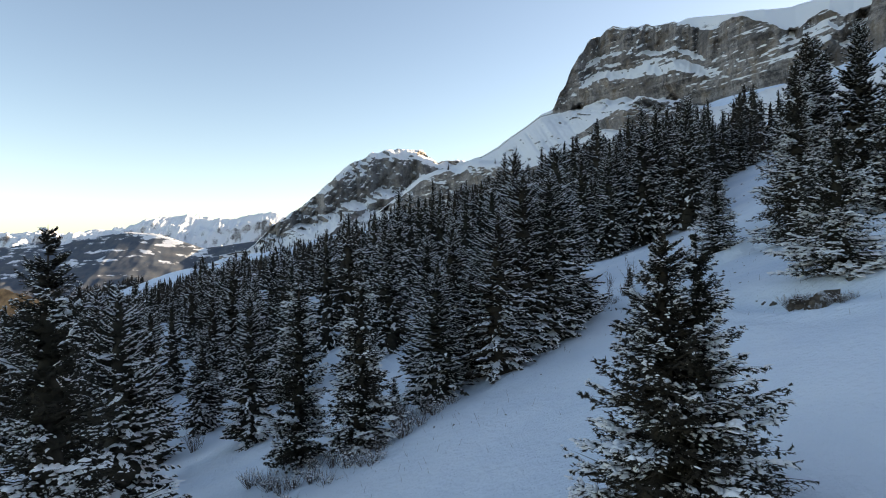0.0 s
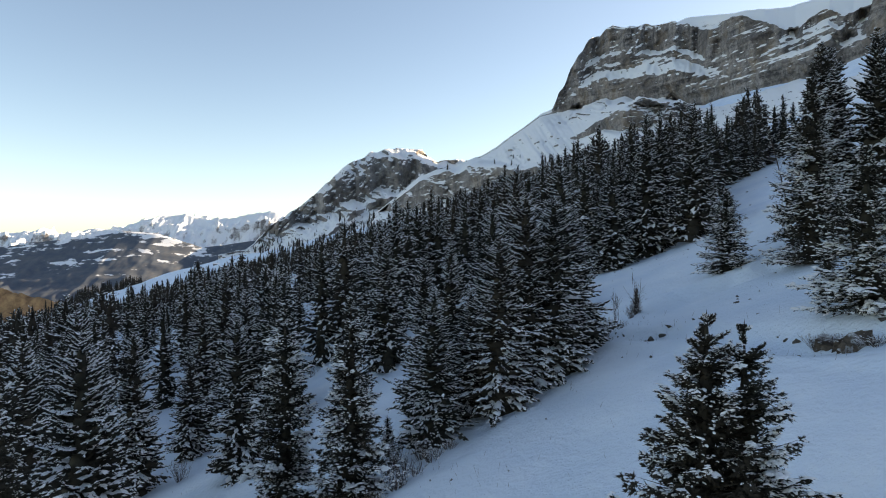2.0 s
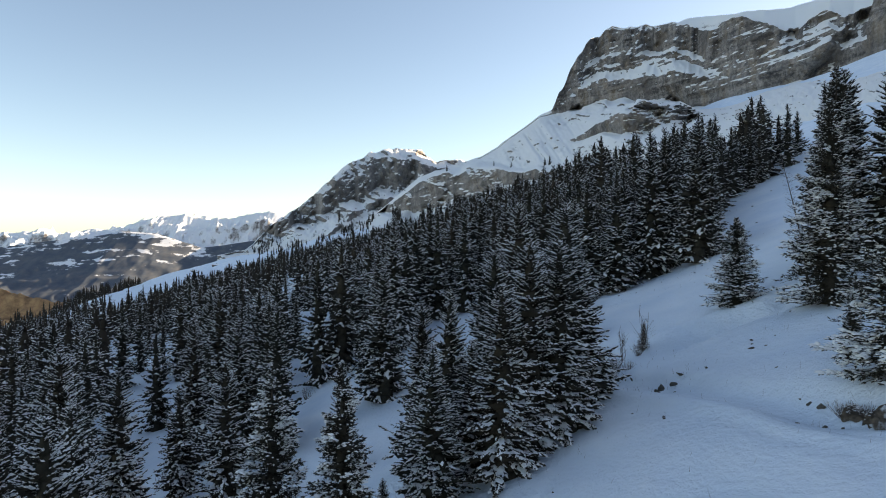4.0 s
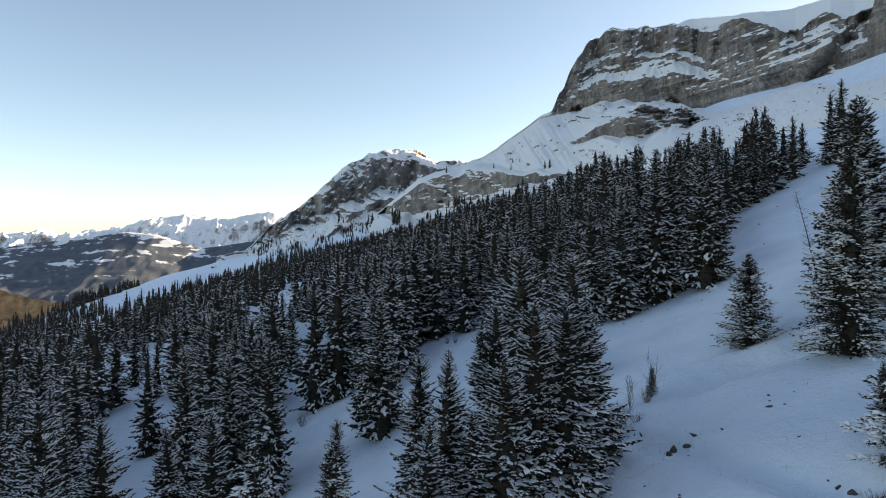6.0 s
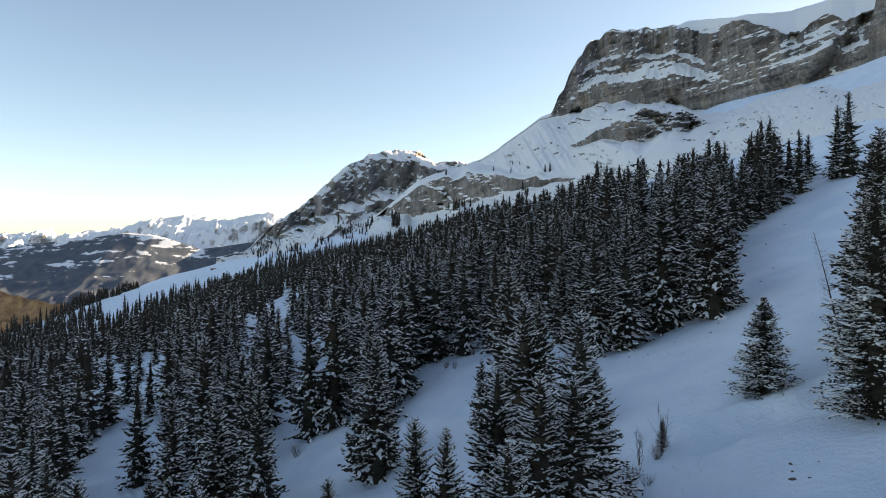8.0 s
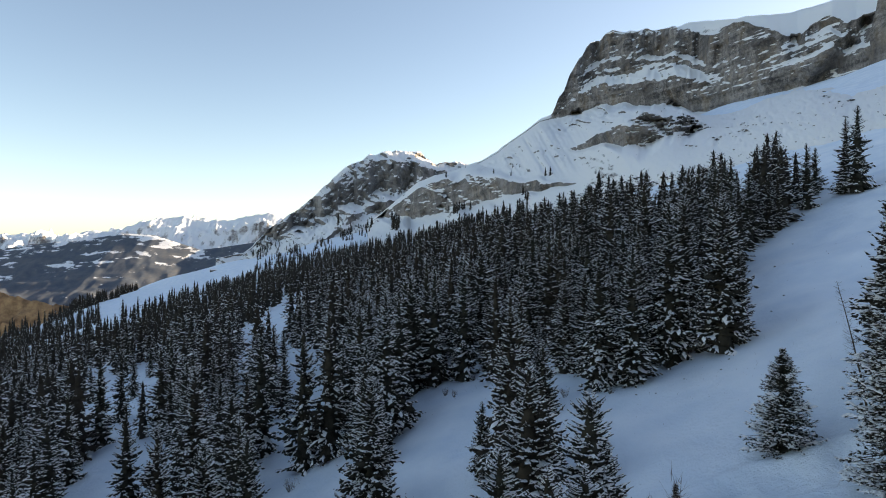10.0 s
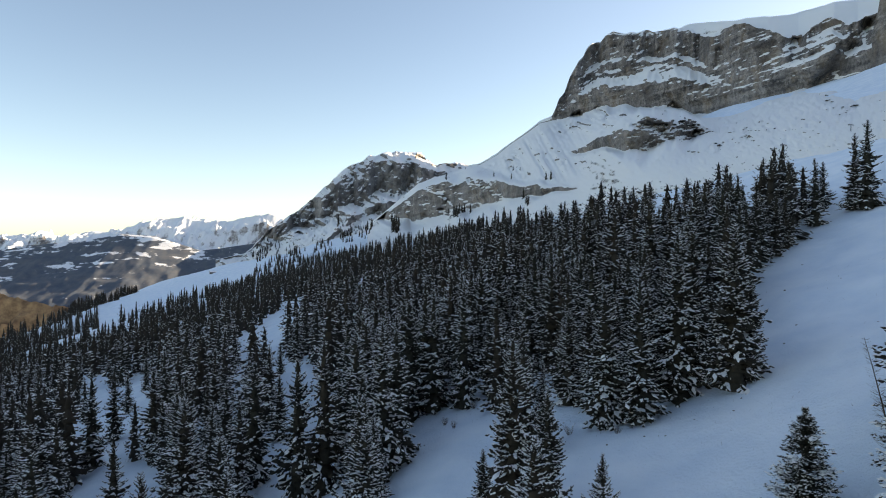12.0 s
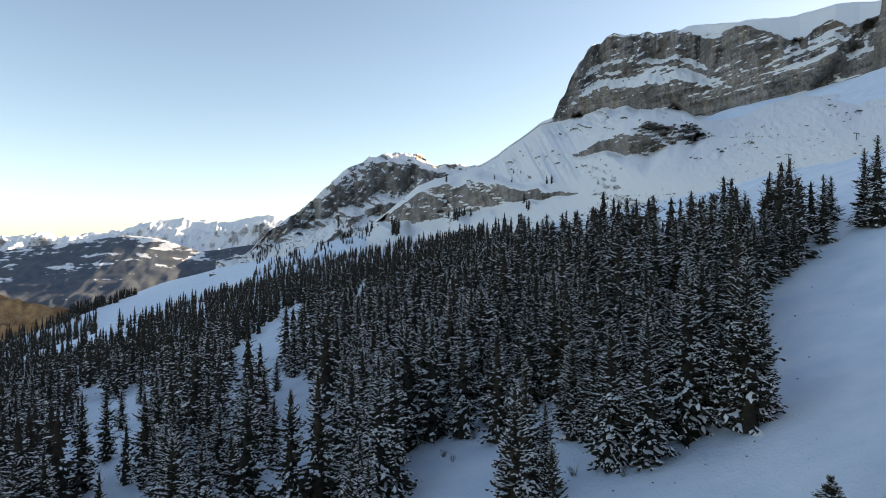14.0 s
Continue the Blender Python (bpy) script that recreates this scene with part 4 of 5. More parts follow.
def upper_edge(y):
    return np.interp(y, [60, 84, 85, 101, 102, 115, 147, 149, 163, 178, 190, 215, 300, 400, 600, 900, 1200, 1500, 1900], [-10, -10, -8, -8, 36, 44, 66, 73, 85, 94, 90, 64, 48, 43, 25, -40, -190, -380, -560])


def lower_edge(y):
    return np.interp(y, [0, 600, 650, 700, 800, 1000, 1100, 1500, 1900], [-900, -700, -345, -315, -315, -335, -335, -390, -450])


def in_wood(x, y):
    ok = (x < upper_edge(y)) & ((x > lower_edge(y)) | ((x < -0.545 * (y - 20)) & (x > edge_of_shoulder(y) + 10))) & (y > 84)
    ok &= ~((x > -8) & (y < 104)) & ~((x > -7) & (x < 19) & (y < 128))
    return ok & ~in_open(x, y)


rng = np.random.default_rng(11)
taken = [(a[0], a[1]) for a in CLUMP + SLOPE + LOWER + GLADE + MIDDLE]
spots = []
cells = {}


def free(x, y, gap):
    c = int(x // 8), int(y // 8)
    for i in (-1, 0, 1):
        for j in (-1, 0, 1):
            for u, v in cells.get((c[0] + i, c[1] + j), ()):
                if (u - x) ** 2 + (v - y) ** 2 < gap * gap:
                    return False
    return True


for x, y in taken:
    cells.setdefault((int(x // 8), int(y // 8)), []).append((x, y))
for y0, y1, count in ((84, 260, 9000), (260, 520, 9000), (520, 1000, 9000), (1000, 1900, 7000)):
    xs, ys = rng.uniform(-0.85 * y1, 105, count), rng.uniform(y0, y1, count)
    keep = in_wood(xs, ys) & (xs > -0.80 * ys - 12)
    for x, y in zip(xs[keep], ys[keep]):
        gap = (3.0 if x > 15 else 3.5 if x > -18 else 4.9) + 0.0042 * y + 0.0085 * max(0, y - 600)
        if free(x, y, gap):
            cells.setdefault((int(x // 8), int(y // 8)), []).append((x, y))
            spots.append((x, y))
spots.sort(key=lambda p: math.hypot(p[0], p[1] - 20))
turns = np.random.default_rng(12)


def tall(x, y):
    return (20.0 + 2.2 * float(vnoise(x / 30, y / 30, 55))) * turns.uniform(0.55, 1.16) * (0.95 if x > 35 else 1.0)


for x, y, h, g in CLUMP + SLOPE + LOWER + GLADE + MIDDLE:
    grown(int(12 + turns.integers(3)) if y < 64 else int(turns.integers(6)) + 6 * (y > 108), x, y, h, g, turns.uniform(0, 360))
for n, (x, y) in enumerate(spots[:240]):
    grown(int(turns.choice((0, 3, 3, 5, 2)) if x > 15 else turns.integers(6)) + 6 * (n > 25), x, y, tall(x, y), turns.uniform(0.95, 1.2), turns.uniform(0, 360))
for k in kinds:
    for part_of in list(k.children):
        bpy.data.objects.remove(part_of)
    bpy.data.objects.remove(k)


def far_wood(name, label, where, detail, seed, scale=1.0, girth=1.3, white=1.0):
    """Spruces past counting, joined into one mesh."""
    r = np.random.default_rng(seed)
    models = []
    for k in range(5):
        cv, cf, sv, sf = bough_spruce(1.0, 0.195, 300 + k + seed, snowy=white * (1.0, 1.2, 0.7, 0.95, 1.25)[k], shape=(0.62, 0.74, 0.58, 0.68, 0.62)[k], **detail)
        models.append((np.concatenate([cv, sv]), np.concatenate([cf, sf + len(cv)]), np.concatenate([np.zeros(len(cf)), np.ones(len(sf))])))
    vs, fs, ms, off = [], [], [], 0
    for x, y in where:
        v, f, mi = models[r.integers(5)]
        h, a = scale * tall(x, y) * (1.0 if y < 700 else 0.9), r.uniform(0, 6.28)
        g = h * girth * r.uniform(0.9, 1.2)
        c, s = math.cos(a), math.sin(a)
        vs.append(np.stack([(v[:, 0] * c - v[:, 1] * s) * g + x, (v[:, 0] * s + v[:, 1] * c) * g + y, v[:, 2] * h + place(x, y, 0.3)], 1))
        fs.append(f + off), ms.append(mi)
        off += len(v)
    ob = new(name, solid(name, np.concatenate(vs), np.concatenate(fs), [NEEDLE_FAR, LUMP], np.concatenate(ms), shade=False))
    return tagged(ob, label, "forest", kind="stuff")


mid = [p for p in spots[240:] if p[1] < 330]
back = [p for p in spots[240:] if p[1] >= 330]
far_wood("spruce_wood", "dense snow-dusted spruce forest on the hillside", mid, dict(whorls=17, per=6, twigs=1), 5, white=1.0)
far_wood("distant_wood", "dark spruce forest reaching to the far ridge", back, dict(whorls=9, per=5, twigs=0), 6, 0.9, 1.5, 0.6)


# ---- brush, stones, poles ----
def tubes(paths, m=4):
    """Tapered rods along lists of (point, radius)."""
    vs, fs, off = [], [], 0
    u = np.arange(m) / m * 2 * math.pi
    for path in paths:
        rings = np.array([[[p[0] + r * math.cos(a), p[1] + r * math.sin(a), p[2]] for a in u] for p, r in path])
        vs.append(rings.reshape(-1, 3))
        fs.append(grid_faces(len(path), m, True) + off)
        off += len(path) * m
    return np.concatenate(vs), np.concatenate(fs)


def part(name, me, parent, label=""):
    ob = new(name, me)
    ob.parent = parent
    return tagged(ob, label) if label else ob


def shrub(x, y, height, spread, stems, seed, label, snowy=0.3, sprays=3):
    """A leafless bush of many thin stems, some snow caught in it."""
    r = np.random.default_rng(seed)
    top = tagged(new("bare_shrub"), label, "shrub", group="leafless brushwood")
    paths, lumps_at = [], []
    for _ in range(stems):
        a, lean = r.uniform(0, 6.28), r.uniform(0.15, 1.0) * spread
        h = height * r.uniform(0.5, 1.0)
        base = np.array([math.cos(a), math.sin(a), 0]) * spread * 0.25 * r.random() + np.array([0, 0, -0.2])
        tip = base + np.array([math.cos(a) * lean, math.sin(a) * lean, h + 0.2])
        mid = (base + tip) / 2 + r.uniform(-0.12, 0.12, 3) * height
        r0 = 0.010 + 0.006 * height
        paths.append([(base, r0), (mid, r0 * 0.7), (tip, r0 * 0.25)])
        for _ in range(sprays):
            g = r.uniform(0.3, 0.95)
            p = base * (1 - g) + tip * g
            w = r.uniform(-1, 1, 3) * np.array([0.45, 0.45, 0.3]) * height * (1.1 - g) + np.array([0, 0, 0.22 * height])
            paths.append([(p, r0 * 0.5), (p + 0.6 * w + r.uniform(-0.05, 0.05, 3), r0 * 0.3), (p + w, r0 * 0.15)])
            lumps_at.append(p + 0.5 * w)
    v, fcs = tubes(paths, 3)
    part("stem", solid("stem", v, fcs, [TWIG]), top)
    pick = np.array([p for p in lumps_at if r.random() < snowy])
    if len(pick):
        ln = r.uniform(0.05, 0.16, len(pick)) * (0.5 + 0.4 * height)
        way = np.stack([r.uniform(-1, 1, len(pick)), r.uniform(-1, 1, len(pick)), 0 * ln], 1)
        sv, sf = lumps(pick, way, ln, ln * 0.6, ln * 0.4, r)
        tagged(part("snow", solid("snow", sv, sf, [LUMP]), top, "little caps of snow"), kind="stuff")
    top.matrix_world = pose(x, y, float(ground_z(x, y)))
    return top


BRUSH = "leafless brown brushwood with snow caught in it"
r0 = np.random.default_rng(31)
for k, (x, y, h, s) in enumerate([(-6.4, 36.2, 1.3, 0.9), (-3.6, 35.6, 1.1, 0.9), (-2.2, 38.2, 1.3, 0.8), (-4.4, 34.2, 0.8, 0.8), (-1.2, 39.6, 1.5, 0.8), (-7.8, 37.4, 1.2, 0.9), (-6.2, 33.4, 0.7, 0.8),
                                  (-9.0, 35.0, 0.9, 0.9), (-2.9, 41.0, 1.8, 0.8), (-10.6, 37.6, 1.0, 0.9), (-8.3, 32.6, 0.7, 0.7), (-1.4, 37.4, 0.8, 0.7), (0.4, 39.6, 0.7, 0.7),
                                  (14.6, 60.6, 1.5, 0.9), (13.4, 58.2, 1.2, 0.8), (12.6, 55.8, 1.1, 0.8), (11.8, 57.6, 1.7, 0.9), (15.4, 57.6, 0.8, 0.7), (17.6, 62.2, 1.4, 0.7),
                                  (20.7, 35.6, 0.8, 0.9), (20.9, 36.5, 0.7, 0.9), (20.5, 37.5, 0.8, 0.9), (21.1, 34.7, 0.7, 0.8), (21.4, 33.9, 0.6, 0.8), (-24.8, 62.5, 2.2, 1.0), (-31.0, 76.0, 2.4, 1.1),
                                  (-22.0, 108.0, 2.2, 1.2), (-33.5, 92.5, 2.6, 1.2), (2.4, 117.5, 1.2, 0.6), (1.0, 122.0, 1.4, 0.6), (6.0, 126.0, 1.2, 0.7), (17.0, 100.0, 1.3, 0.8), (22.0, 95.5, 1.0, 0.7)]):
    shrub(x, y, h, s, 60 if 20 < x < 25 and y < 40 else 26, 100 + k, BRUSH, 0.35)
for k, (x, y, h, s) in enumerate([(14.1, 57.6, 1.3, 0.9), (13.6, 56.4, 1.0, 0.8), (15.0, 60.0, 1.2, 0.8), (-3.8, 33.7, 0.9, 0.9), (-5.4, 35.0, 1.1, 1.0), (-7.2, 34.8, 1.0, 1.0), (-8.4, 35.1, 0.9, 0.9), (-10.0, 36.4, 0.9, 0.9), (-11.8, 38.6, 1.0, 0.9),
                                  (-2.4, 36.4, 1.2, 0.9), (-0.6, 38.6, 1.0, 0.8), (-3.0, 39.4, 1.4, 0.9), (-5.6, 36.9, 1.2, 0.9), (32.0, 104.5, 1.0, 0.8), (35.0, 103.0, 0.9, 0.8), (22.0, 106.0, 1.1, 0.8), (27.5, 105.0, 0.9, 0.8), (38.0, 103.0, 0.8, 0.8)]):
    shrub(x, y, h, s, 34, 400 + k, BRUSH, 0.6, 4)
shrub(18.4, 63.2, 4.0, 0.5, 5, 150, "tall leafless sapling beside a small spruce", 0.05, 6)
shrub(16.2, 62.0, 3.2, 0.5, 6, 151, "thin leafless sapling on the snow slope", 0.05, 6)
shrub(13.9, 57.0, 2.4, 0.5, 6, 152, "thin leafless sapling on the snow slope", 0.05, 5)


def bare_larch(x, y, height, lean, seed, label):
    r = np.random.default_rng(seed)
    top = tagged(new("bare_larch"), label, "tree")
    bend = lambda g: np.array([lean[0] * g ** 1.3, lean[1] * g ** 1.3, height * g - 0.4 * (g == 0)])
    v, fcs = tubes([[(bend(g), 0.10 * (1 - g) + 0.015) for g in np.linspace(0, 1, 8)]], 6)
    part("trunk", solid("trunk", v, fcs, [BARK]), top)
    paths = []
    for _ in range(170):
        g, a = r.uniform(0.25, 0.99), r.uniform(0, 6.28)
        ln = (1.15 - g) * height * 0.11 + 0.12
        w = np.array([math.cos(a) * ln, math.sin(a) * ln, ln * r.uniform(-0.1, 0.5)])
        paths.append([(bend(g), 0.03), (bend(g) + 0.5 * w, 0.022), (bend(g) + w + np.array([0, 0, 0.1 * ln]), 0.008)])
    v, fcs = tubes(paths, 3)
    tagged(part("branches", solid("branches", v, fcs, [TWIG]), top), kind="stuff")
    top.matrix_world = pose(x, y, float(ground_z(x, y)))


bare_larch(34.2, 64.6, 11.5, (-2.2, 0.6), 8, "thin leaning leafless larch beside dark spruces")


def stone(x, y, size, seed, flat=0.55):
    """A broken boulder, dark, with snow on top."""
    r = np.random.default_rng(seed)
    bm = bmesh.new()
    bmesh.ops.create_icosphere(bm, subdivisions=2, radius=1.0)
    cut = [Vector(r.uniform(-1, 1, 3)).normalized() for _ in range(6)]
    for v in bm.verts:
        for c in cut:
            d = v.co.dot(c) - 0.45
            if d > 0:
                v.co -= c * d
        v.co *= r.uniform(0.82, 1.15)
    me = bpy.data.meshes.new("boulder")
    bm.to_mesh(me)
    bm.free()
    me.materials.append(STONE)
    ob = tagged(new("boulder", me), "dark broken boulder poking through the snow", "rock", group="boulders in the snow")
    sx, sy, sz = 0.8 * size * r.uniform(0.6, 1.5), 0.6 * size * r.uniform(0.6, 1.1), 0.85 * size * flat
    ob.matrix_world = pose(x, y, float(ground_z(x, y)) - 0.1 * sz, r.uniform(-25, 25), r.uniform(-25, 25), r.uniform(0, 360)) @ Matrix.Diagonal((sx, sy, sz, 1))


for k, (x, y, s) in enumerate([(15.2, 50.2, 0.55), (15.8, 50.6, 0.8), (16.5, 50.2, 0.75), (17.1, 50.5, 0.5), (14.4, 51.6, 0.3), (16.2, 49.2, 0.22), (18.6, 49.6, 0.18), (12.6, 52.6, 0.25), (19.2, 37.1, 0.32),
                               (19.9, 36.6, 0.28), (20.6, 36.0, 0.4), (18.4, 38.0, 0.2), (21.6, 35.8, 0.45), (22.6, 35.2, 0.5), (17.4, 39.4, 0.15), (43.8, 103.3, 0.75), (22.4, 51.1, 0.32), (23.2, 50.6, 0.22), (24.6, 52.0, 0.2),
                               (13.0, 42.4, 0.16), (12.0, 45.0, 0.15), (21.0, 45.0, 0.14), (3.2, 33.0, 0.15), (-0.6, 35.2, 0.2), (5.8, 38.0, 0.16), (30.0, 92.0, 0.25), (26.0, 90.0, 0.2), (47.0, 104.0, 0.3), (36.0, 93.0, 0.25), (52.0, 110.0, 0.28), (40.0, 88.0, 0.2),
                               (60.0, 128.0, 0.35), (66.0, 122.0, 0.3), (57.0, 100.0, 0.3), (70.0, 140.0, 0.35), (20.0, 92.5, 0.25), (24.0, 91.5, 0.22), (34.0, 90.6, 0.2), (13.6, 94.0, 0.25), (29.0, 58.0, 0.2), (31.6, 60.5, 0.25)]):
    stone(x, y, s, 200 + k)
# rubble of the cutting and along the edge of the wood
for k, (x, y, s) in enumerate([(12.9, 42.0, 0.26), (20.1, 39.9, 0.34), (20.3, 39.2, 0.42), (20.0, 40.6, 0.2), (14.9, 54.9, 0.34), (14.6, 55.6, 0.22), (14.7, 56.6, 0.28), (22.9, 52.0, 0.3), (23.4, 53.0, 0.24), (35.4, 101.5, 0.35),
                               (36.0, 101.0, 0.25), (36.9, 102.6, 0.3), (23.1, 103.0, 0.3), (25.0, 103.4, 0.25), (29.0, 103.5, 0.3), (31.0, 103.0, 0.22), (33.0, 103.8, 0.3), (2.6, 44.0, 0.2), (0.5, 34.2, 0.2), (3.4, 40.5, 0.2)]):
    stone(x, y, s, 300 + k)


def soil():
    m, t, b = material("bare_soil", 0.95)
    n, w = noise_node(t, 5.0, 6, 0.7), noise_node(t, 1.1, 4)
    t.links.new(mixed(t, ramp(t, w, (0.54, 0.0), (0.66, 0.8)), ramp(t, n, (0.3, (0.040, 0.030, 0.022)), (0.7, (0.17, 0.13, 0.095))), (0.82, 0.85, 0.89)), b.inputs["Base Color"])
    bumped(t, b, n, 0.12)
    return m


def earth_bank(x, y, long, high, turn):
    """A washed-out edge of the slope: brown soil, hollowed under an overhanging sod."""
    u, q = np.meshgrid(np.linspace(-1, 1, 60), np.linspace(0, 1, 22), indexing="xy")
    tall_at = high * np.sqrt(np.clip(1 - u * u, 0, 1)) * (0.75 + 0.35 * fbm(u * 2.5, 0 * u, 3, 92))
    out = -0.55 * np.sin(np.pi * q) * tall_at - 0.9 * (1 - q) * tall_at + 0.30 * fbm(u * 7, q * 4, 4, 93)
    back = smooth(0.85, 1.0, q) * 1.1
    p = np.stack([u * long / 2, out + back, q * tall_at - 0.25 + 0.18 * fbm(u * 8, q * 5, 3, 94)], -1)
    ob = tagged(new("earth_bank", solid("earth_bank", p.reshape(-1, 3), grid_faces(22, 60), [soil()])), "bare brown earth bank with roots under a spruce", "bank", kind="structure")
    ob.matrix_world = pose(x, y, float(ground_z(x - 1.2, y)) - 0.3, 0, 0, turn)


earth_bank(21.9, 35.4, 5.6, 1.6, -75)


# grass tips and small twigs that stand out of the snow
def stubble():
    r = np.random.default_rng(77)
    paths = []
    for cx, cy, spread, count in ((2, 35, 4, 60), (8, 42, 3, 50), (14, 56, 3, 90), (21, 37, 2.5, 120), (24, 94, 9, 160), (36, 90, 9, 120), (3, 120, 5, 120), (28, 52, 6, 90), (60, 112, 22, 160), (-4, 34, 4, 160), (16, 50, 3, 80), (-12, 62, 6, 60), (10, 30, 8, 50)):
        for _ in range(count // 2):
            x, y = r.normal(cx, spread), r.normal(cy, spread)
            p = np.array([x, y, float(ground_z(x, y)) - 0.05])
            h = r.uniform(0.12, 0.5)
            w = np.array([r.uniform(-0.5, 0.5) * h, r.uniform(-0.5, 0.5) * h, h])
            paths.append([(p, 0.008), (p + w, 0.003)])
    v, fcs = tubes(paths, 3)
    tagged(new("dry_stalks", solid("dry_stalks", v, fcs, [TWIG])), "dry brown stalks standing out of the snow", "dry grass", kind="stuff")


stubble()


def steel():
    m, t, b = material("grey_steel", 0.5)
    b.inputs["Metallic"].default_value = 0.7
    n = noise_node(t, 5.0, 3)
    t.links.new(ramp(t, n, (0.3, (0.10, 0.10, 0.10)), (0.7, (0.20, 0.20, 0.19))), b.inputs["Base Color"])
    return m


STEEL = steel()


def lift_pylon(x, y, height, turn):
    top = tagged(new("lift_pylon"), "grey steel ski lift pylon with a crossarm", "pylon", group="ski lift pylons")
    v, fcs = tubes([[((0, 0, -0.5), 0.22), ((0, 0, height * 0.5), 0.18), ((0, 0, height), 0.14)]], 8)
    part("mast", solid("mast", v, fcs, [STEEL]), top)
    bm = bmesh.new()
    bmesh.ops.create_cube(bm, size=1, matrix=Matrix.Translation((0, 0, height)) @ Matrix.Diagonal((3.4, 0.22, 0.26, 1)))
    bmesh.ops.bevel(bm, geom=bm.edges, offset=0.03, segments=1, affect="EDGES")
    me = bpy.data.meshes.new("crossarm")
    bm.to_mesh(me)
    bm.free()
    me.materials.append(STEEL)
    part("crossarm", me, top)
    for s in (-1.5, 1.5):
        v, fcs = tubes([[((s - 0.5, 0, height - 0.3), 0.16), ((s + 0.5, 0, height - 0.29), 0.16)]], 6)
        v[:, 2] = height - 0.32 + (v[:, 1]) * 0.9
        part("roller_set", solid("roller_set", v, fcs, [STEEL]), top)
    top.matrix_world = pose(x, y, float(ground_z(x, y)), 0, 0, turn)


lift_pylon(167.6, 277.0, 6.2, 25)
lift_pylon(132.0, 262.0, 9.8, 25)


def boards():
    m, t, b = material("weathered_boards", 0.85)
    n = noise_node(t, 1.2, 4, 0.6, (4, 4, 0.4))
    t.links.new(ramp(t, n, (0.3, (0.08, 0.045, 0.03)), (0.7, (0.20, 0.12, 0.075))), b.inputs["Base Color"])
    return m


BOARDS = boards()


def chalet(x, y, size, turn, label):
    """A wooden mountain hut with a snow-covered gable roof."""
    top = tagged(new("mountain_hut"), label, "hut", group="mountain huts")

    def box(name, c, d, mat, parent, tilt=0.0):
        bm = bmesh.new()
        bmesh.ops.create_cube(bm, size=1, matrix=Matrix.Translation(c) @ Euler((tilt, 0, 0)).to_matrix().to_4x4() @ Matrix.Diagonal((*d, 1)))
        me = bpy.data.meshes.new(name)
        bm.to_mesh(me)
        bm.free()
        me.materials.append(mat)
        return part(name, me, parent)

    w, d, h = size, size * 0.75, size * 0.42
    box("base_wall", (0, 0, 0.12 * h), (w * 1.01, d * 1.01, 0.9 * h), STONE, top)
    box("upper_wall", (0, 0, 0.8 * h), (w, d, 0.6 * h), BOARDS, top)
    gable = bpy.data.meshes.new("gable")
    gable.from_pydata([(-w / 2, -d / 2, 1.1 * h), (-w / 2, d / 2, 1.1 * h), (-w / 2, 0, 1.1 * h + 0.22 * d), (w / 2, -d / 2, 1.1 * h), (w / 2, d / 2, 1.1 * h), (w / 2, 0, 1.1 * h + 0.22 * d)], [],
                      [(0, 1, 2), (3, 5, 4), (0, 3, 4, 1), (0, 2, 5, 3), (1, 4, 5, 2)])
    gable.materials.append(BOARDS)
    part("gable", gable, top)
    for s in (-1, 1):
        box("roof", (0, s * d * 0.30, 1.1 * h + 0.115 * d), (w * 1.2, d * 0.72, 0.5), LUMP, top, -s * 0.415)
    for k in (-0.3, 0.0, 0.3):
        box("window", (k * w, -d / 2 - 0.02, 0.78 * h), (0.1 * w, 0.12, 0.22 * h), STEEL, top)
    box("chimney", (0.2 * w, 0.1 * d, 1.1 * h + 0.3 * d), (0.8, 0.8, 1.6), STONE, top)
    top.matrix_world = pose(x, y, float(ground_z(x, y)), 0, 0, turn)


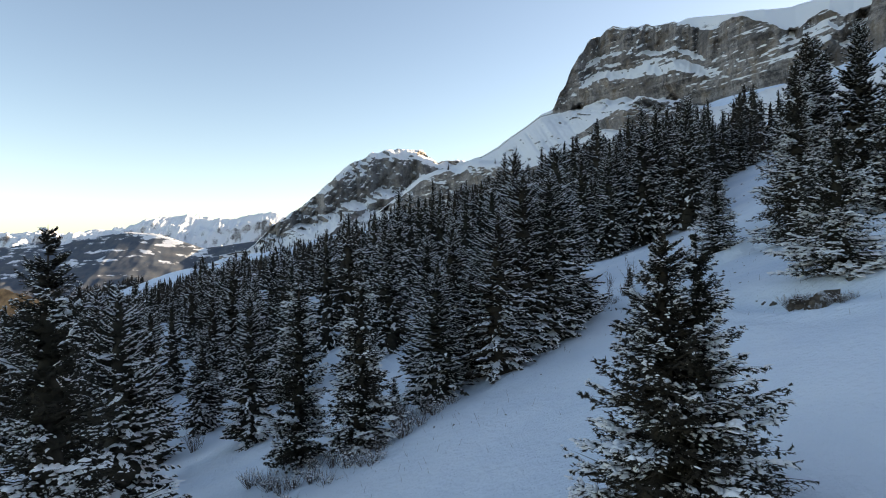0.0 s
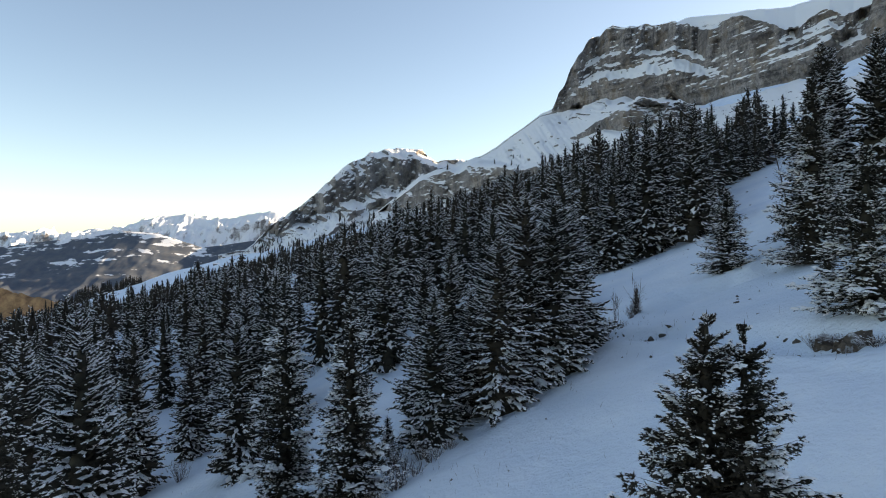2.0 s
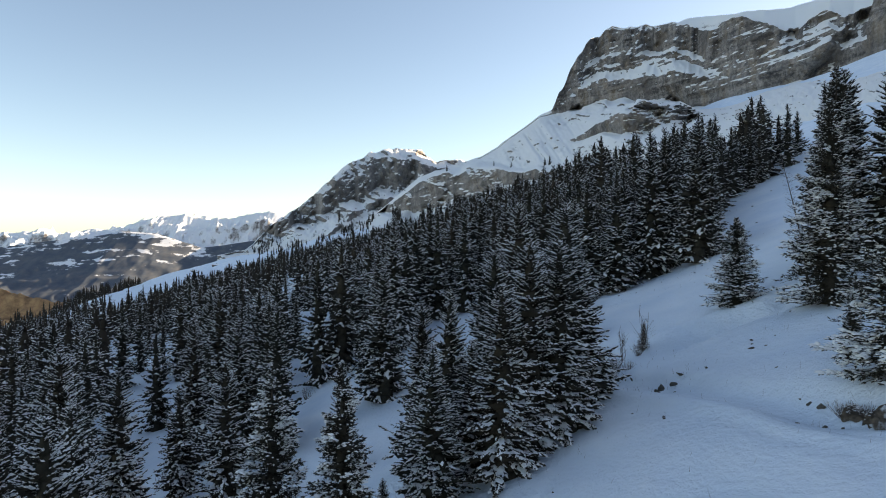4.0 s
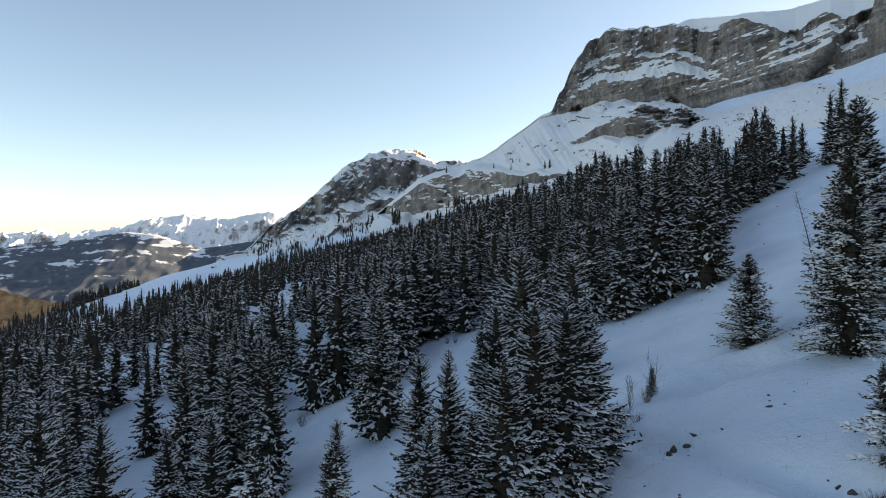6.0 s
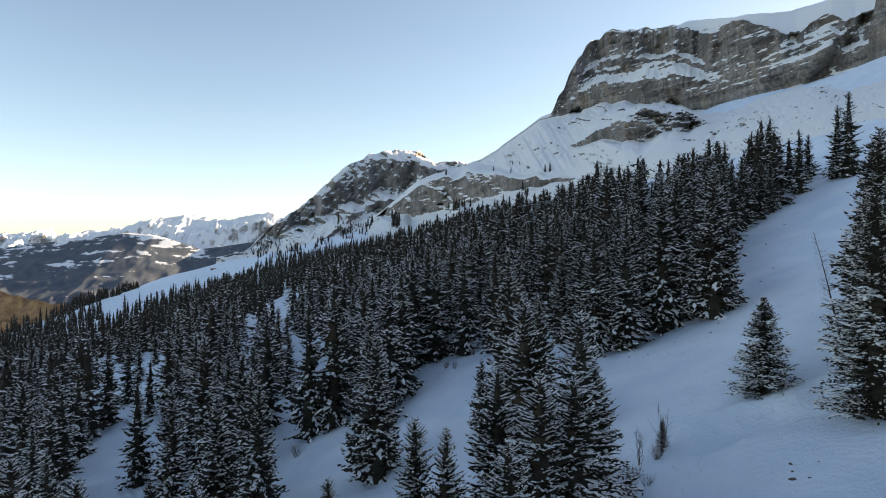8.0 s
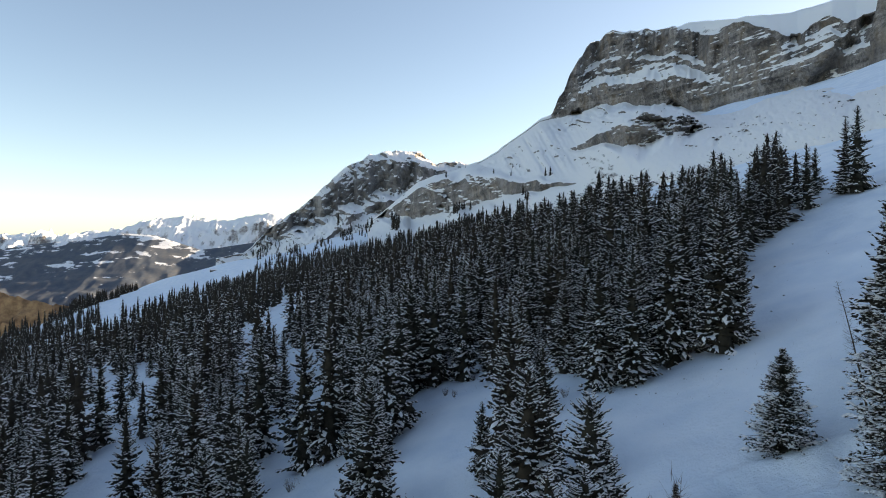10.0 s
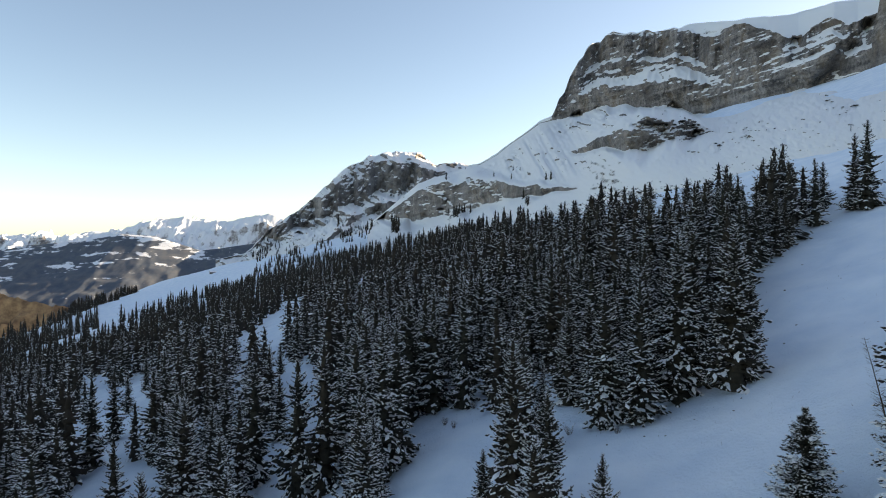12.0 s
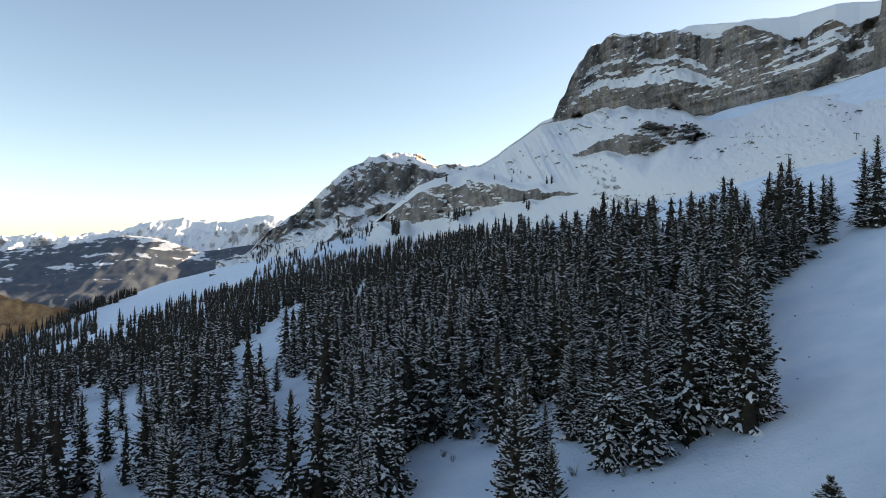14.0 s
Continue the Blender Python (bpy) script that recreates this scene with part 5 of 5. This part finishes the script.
# ---- far trees on the mountain sides ----
def far_scatter(name, label, groups, targets, seed):
    """Dark spruces standing on far slopes: groups of bearing and height, spread, count, tree height."""
    from mathutils.bvhtree import BVHTree
    trees = []
    shapes = []
    for ob in targets:
        me = bpy.data.objects[ob].data
        shapes.append(BVHTree.FromPolygons([v.co for v in me.vertices], [p.vertices for p in me.polygons]))
    r = np.random.default_rng(seed)
    for b, e, sb, se, count, tall_m in groups:
        for _ in range(count):
            way = Vector((0.01 * (b + r.normal() * sb), 1, 0.01 * (e + r.normal() * se)))
            hits = [s.ray_cast(Vector(LAST_EYE), way.normalized()) for s in shapes]
            hits = [h for h in hits if h[0] is not None]
            if hits:
                h = min(hits, key=lambda q: q[3])
                trees.append((*h[0], tall_m * r.uniform(0.6, 1.2)))
    vs, fs, ms, off = [], [], [], 0
    models = []
    for k in range(4):
        cv, cf, sv, sf = bough_spruce(1.0, 0.19, 900 + k, 10, 5, 0, 0.4, 0.6)
        models.append((np.concatenate([cv, sv]), np.concatenate([cf, sf + len(cv)]), np.concatenate([np.zeros(len(cf)), np.ones(len(sf))])))
    for x, y, z, h in trees:
        v, f, mi = models[r.integers(4)]
        vs.append(v * h * np.array([1.7, 1.7, 0.85]) + np.array([x, y, z - 0.06 * h]))
        fs.append(f + off), ms.append(mi)
        off += len(v)
    ob = new(name, solid(name, np.concatenate(vs), np.concatenate(fs), [NEEDLE_FAR, LUMP], np.concatenate(ms), shade=False))
    tagged(ob, label, "trees", kind="stuff")


far_scatter("ridge_spruces", "dark spruces scattered over far snowy slopes",
            [(-29.0, -0.8, 0.9, 0.7, 50, 20), (-27.0, 0.2, 0.8, 0.7, 26, 20), (-21.0, 4.4, 1.2, 0.5, 14, 20), (-16.6, 4.3, 0.15, 0.4, 6, 30), (-15.0, 1.8, 0.8, 0.8, 34, 22), (-19.0, 0.2, 0.9, 0.6, 24, 20), (-12.6, 2.6, 0.6, 0.5, 22, 22),
             (-7.4, 3.2, 0.6, 0.4, 16, 22), (-24.0, -0.6, 0.9, 0.5, 24, 20), (0.6, 10.8, 0.2, 0.3, 4, 14), (1.6, 5.2, 0.5, 0.4, 10, 14), (3.1, 5.4, 0.4, 0.4, 7, 14), (13.0, 7.0, 0.4, 0.4, 4, 11), (16.7, 10.6, 0.3, 0.4, 2, 11), (8.4, 11.0, 2.5, 0.8, 5, 9)],
            ("knob_mountain", "cliff_mountain", "ground"), 41)
rc = np.random.default_rng(61)
crest = []
for y0, y1, count, wide in ((1090, 1300, 120, 70), (1300, 1480, 45, 30), (900, 1090, 40, 60)):
    for _ in range(count):
        y = rc.uniform(y0, y1)
        crest.append((float(edge_of_shoulder(y)) + 12 - rc.uniform(0, wide), y))
far_wood("crest_spruces", "dark row of spruces along the shoulder of the slope", crest, dict(whorls=9, per=5, twigs=0), 8, 1.3, 1.4, 0.3)
chalet(-812, 1890, 16, 20, "brown timber mountain hut under a snowy roof")
chalet(-560, 1560, 13, 35, "low timber shed on the white meadow")
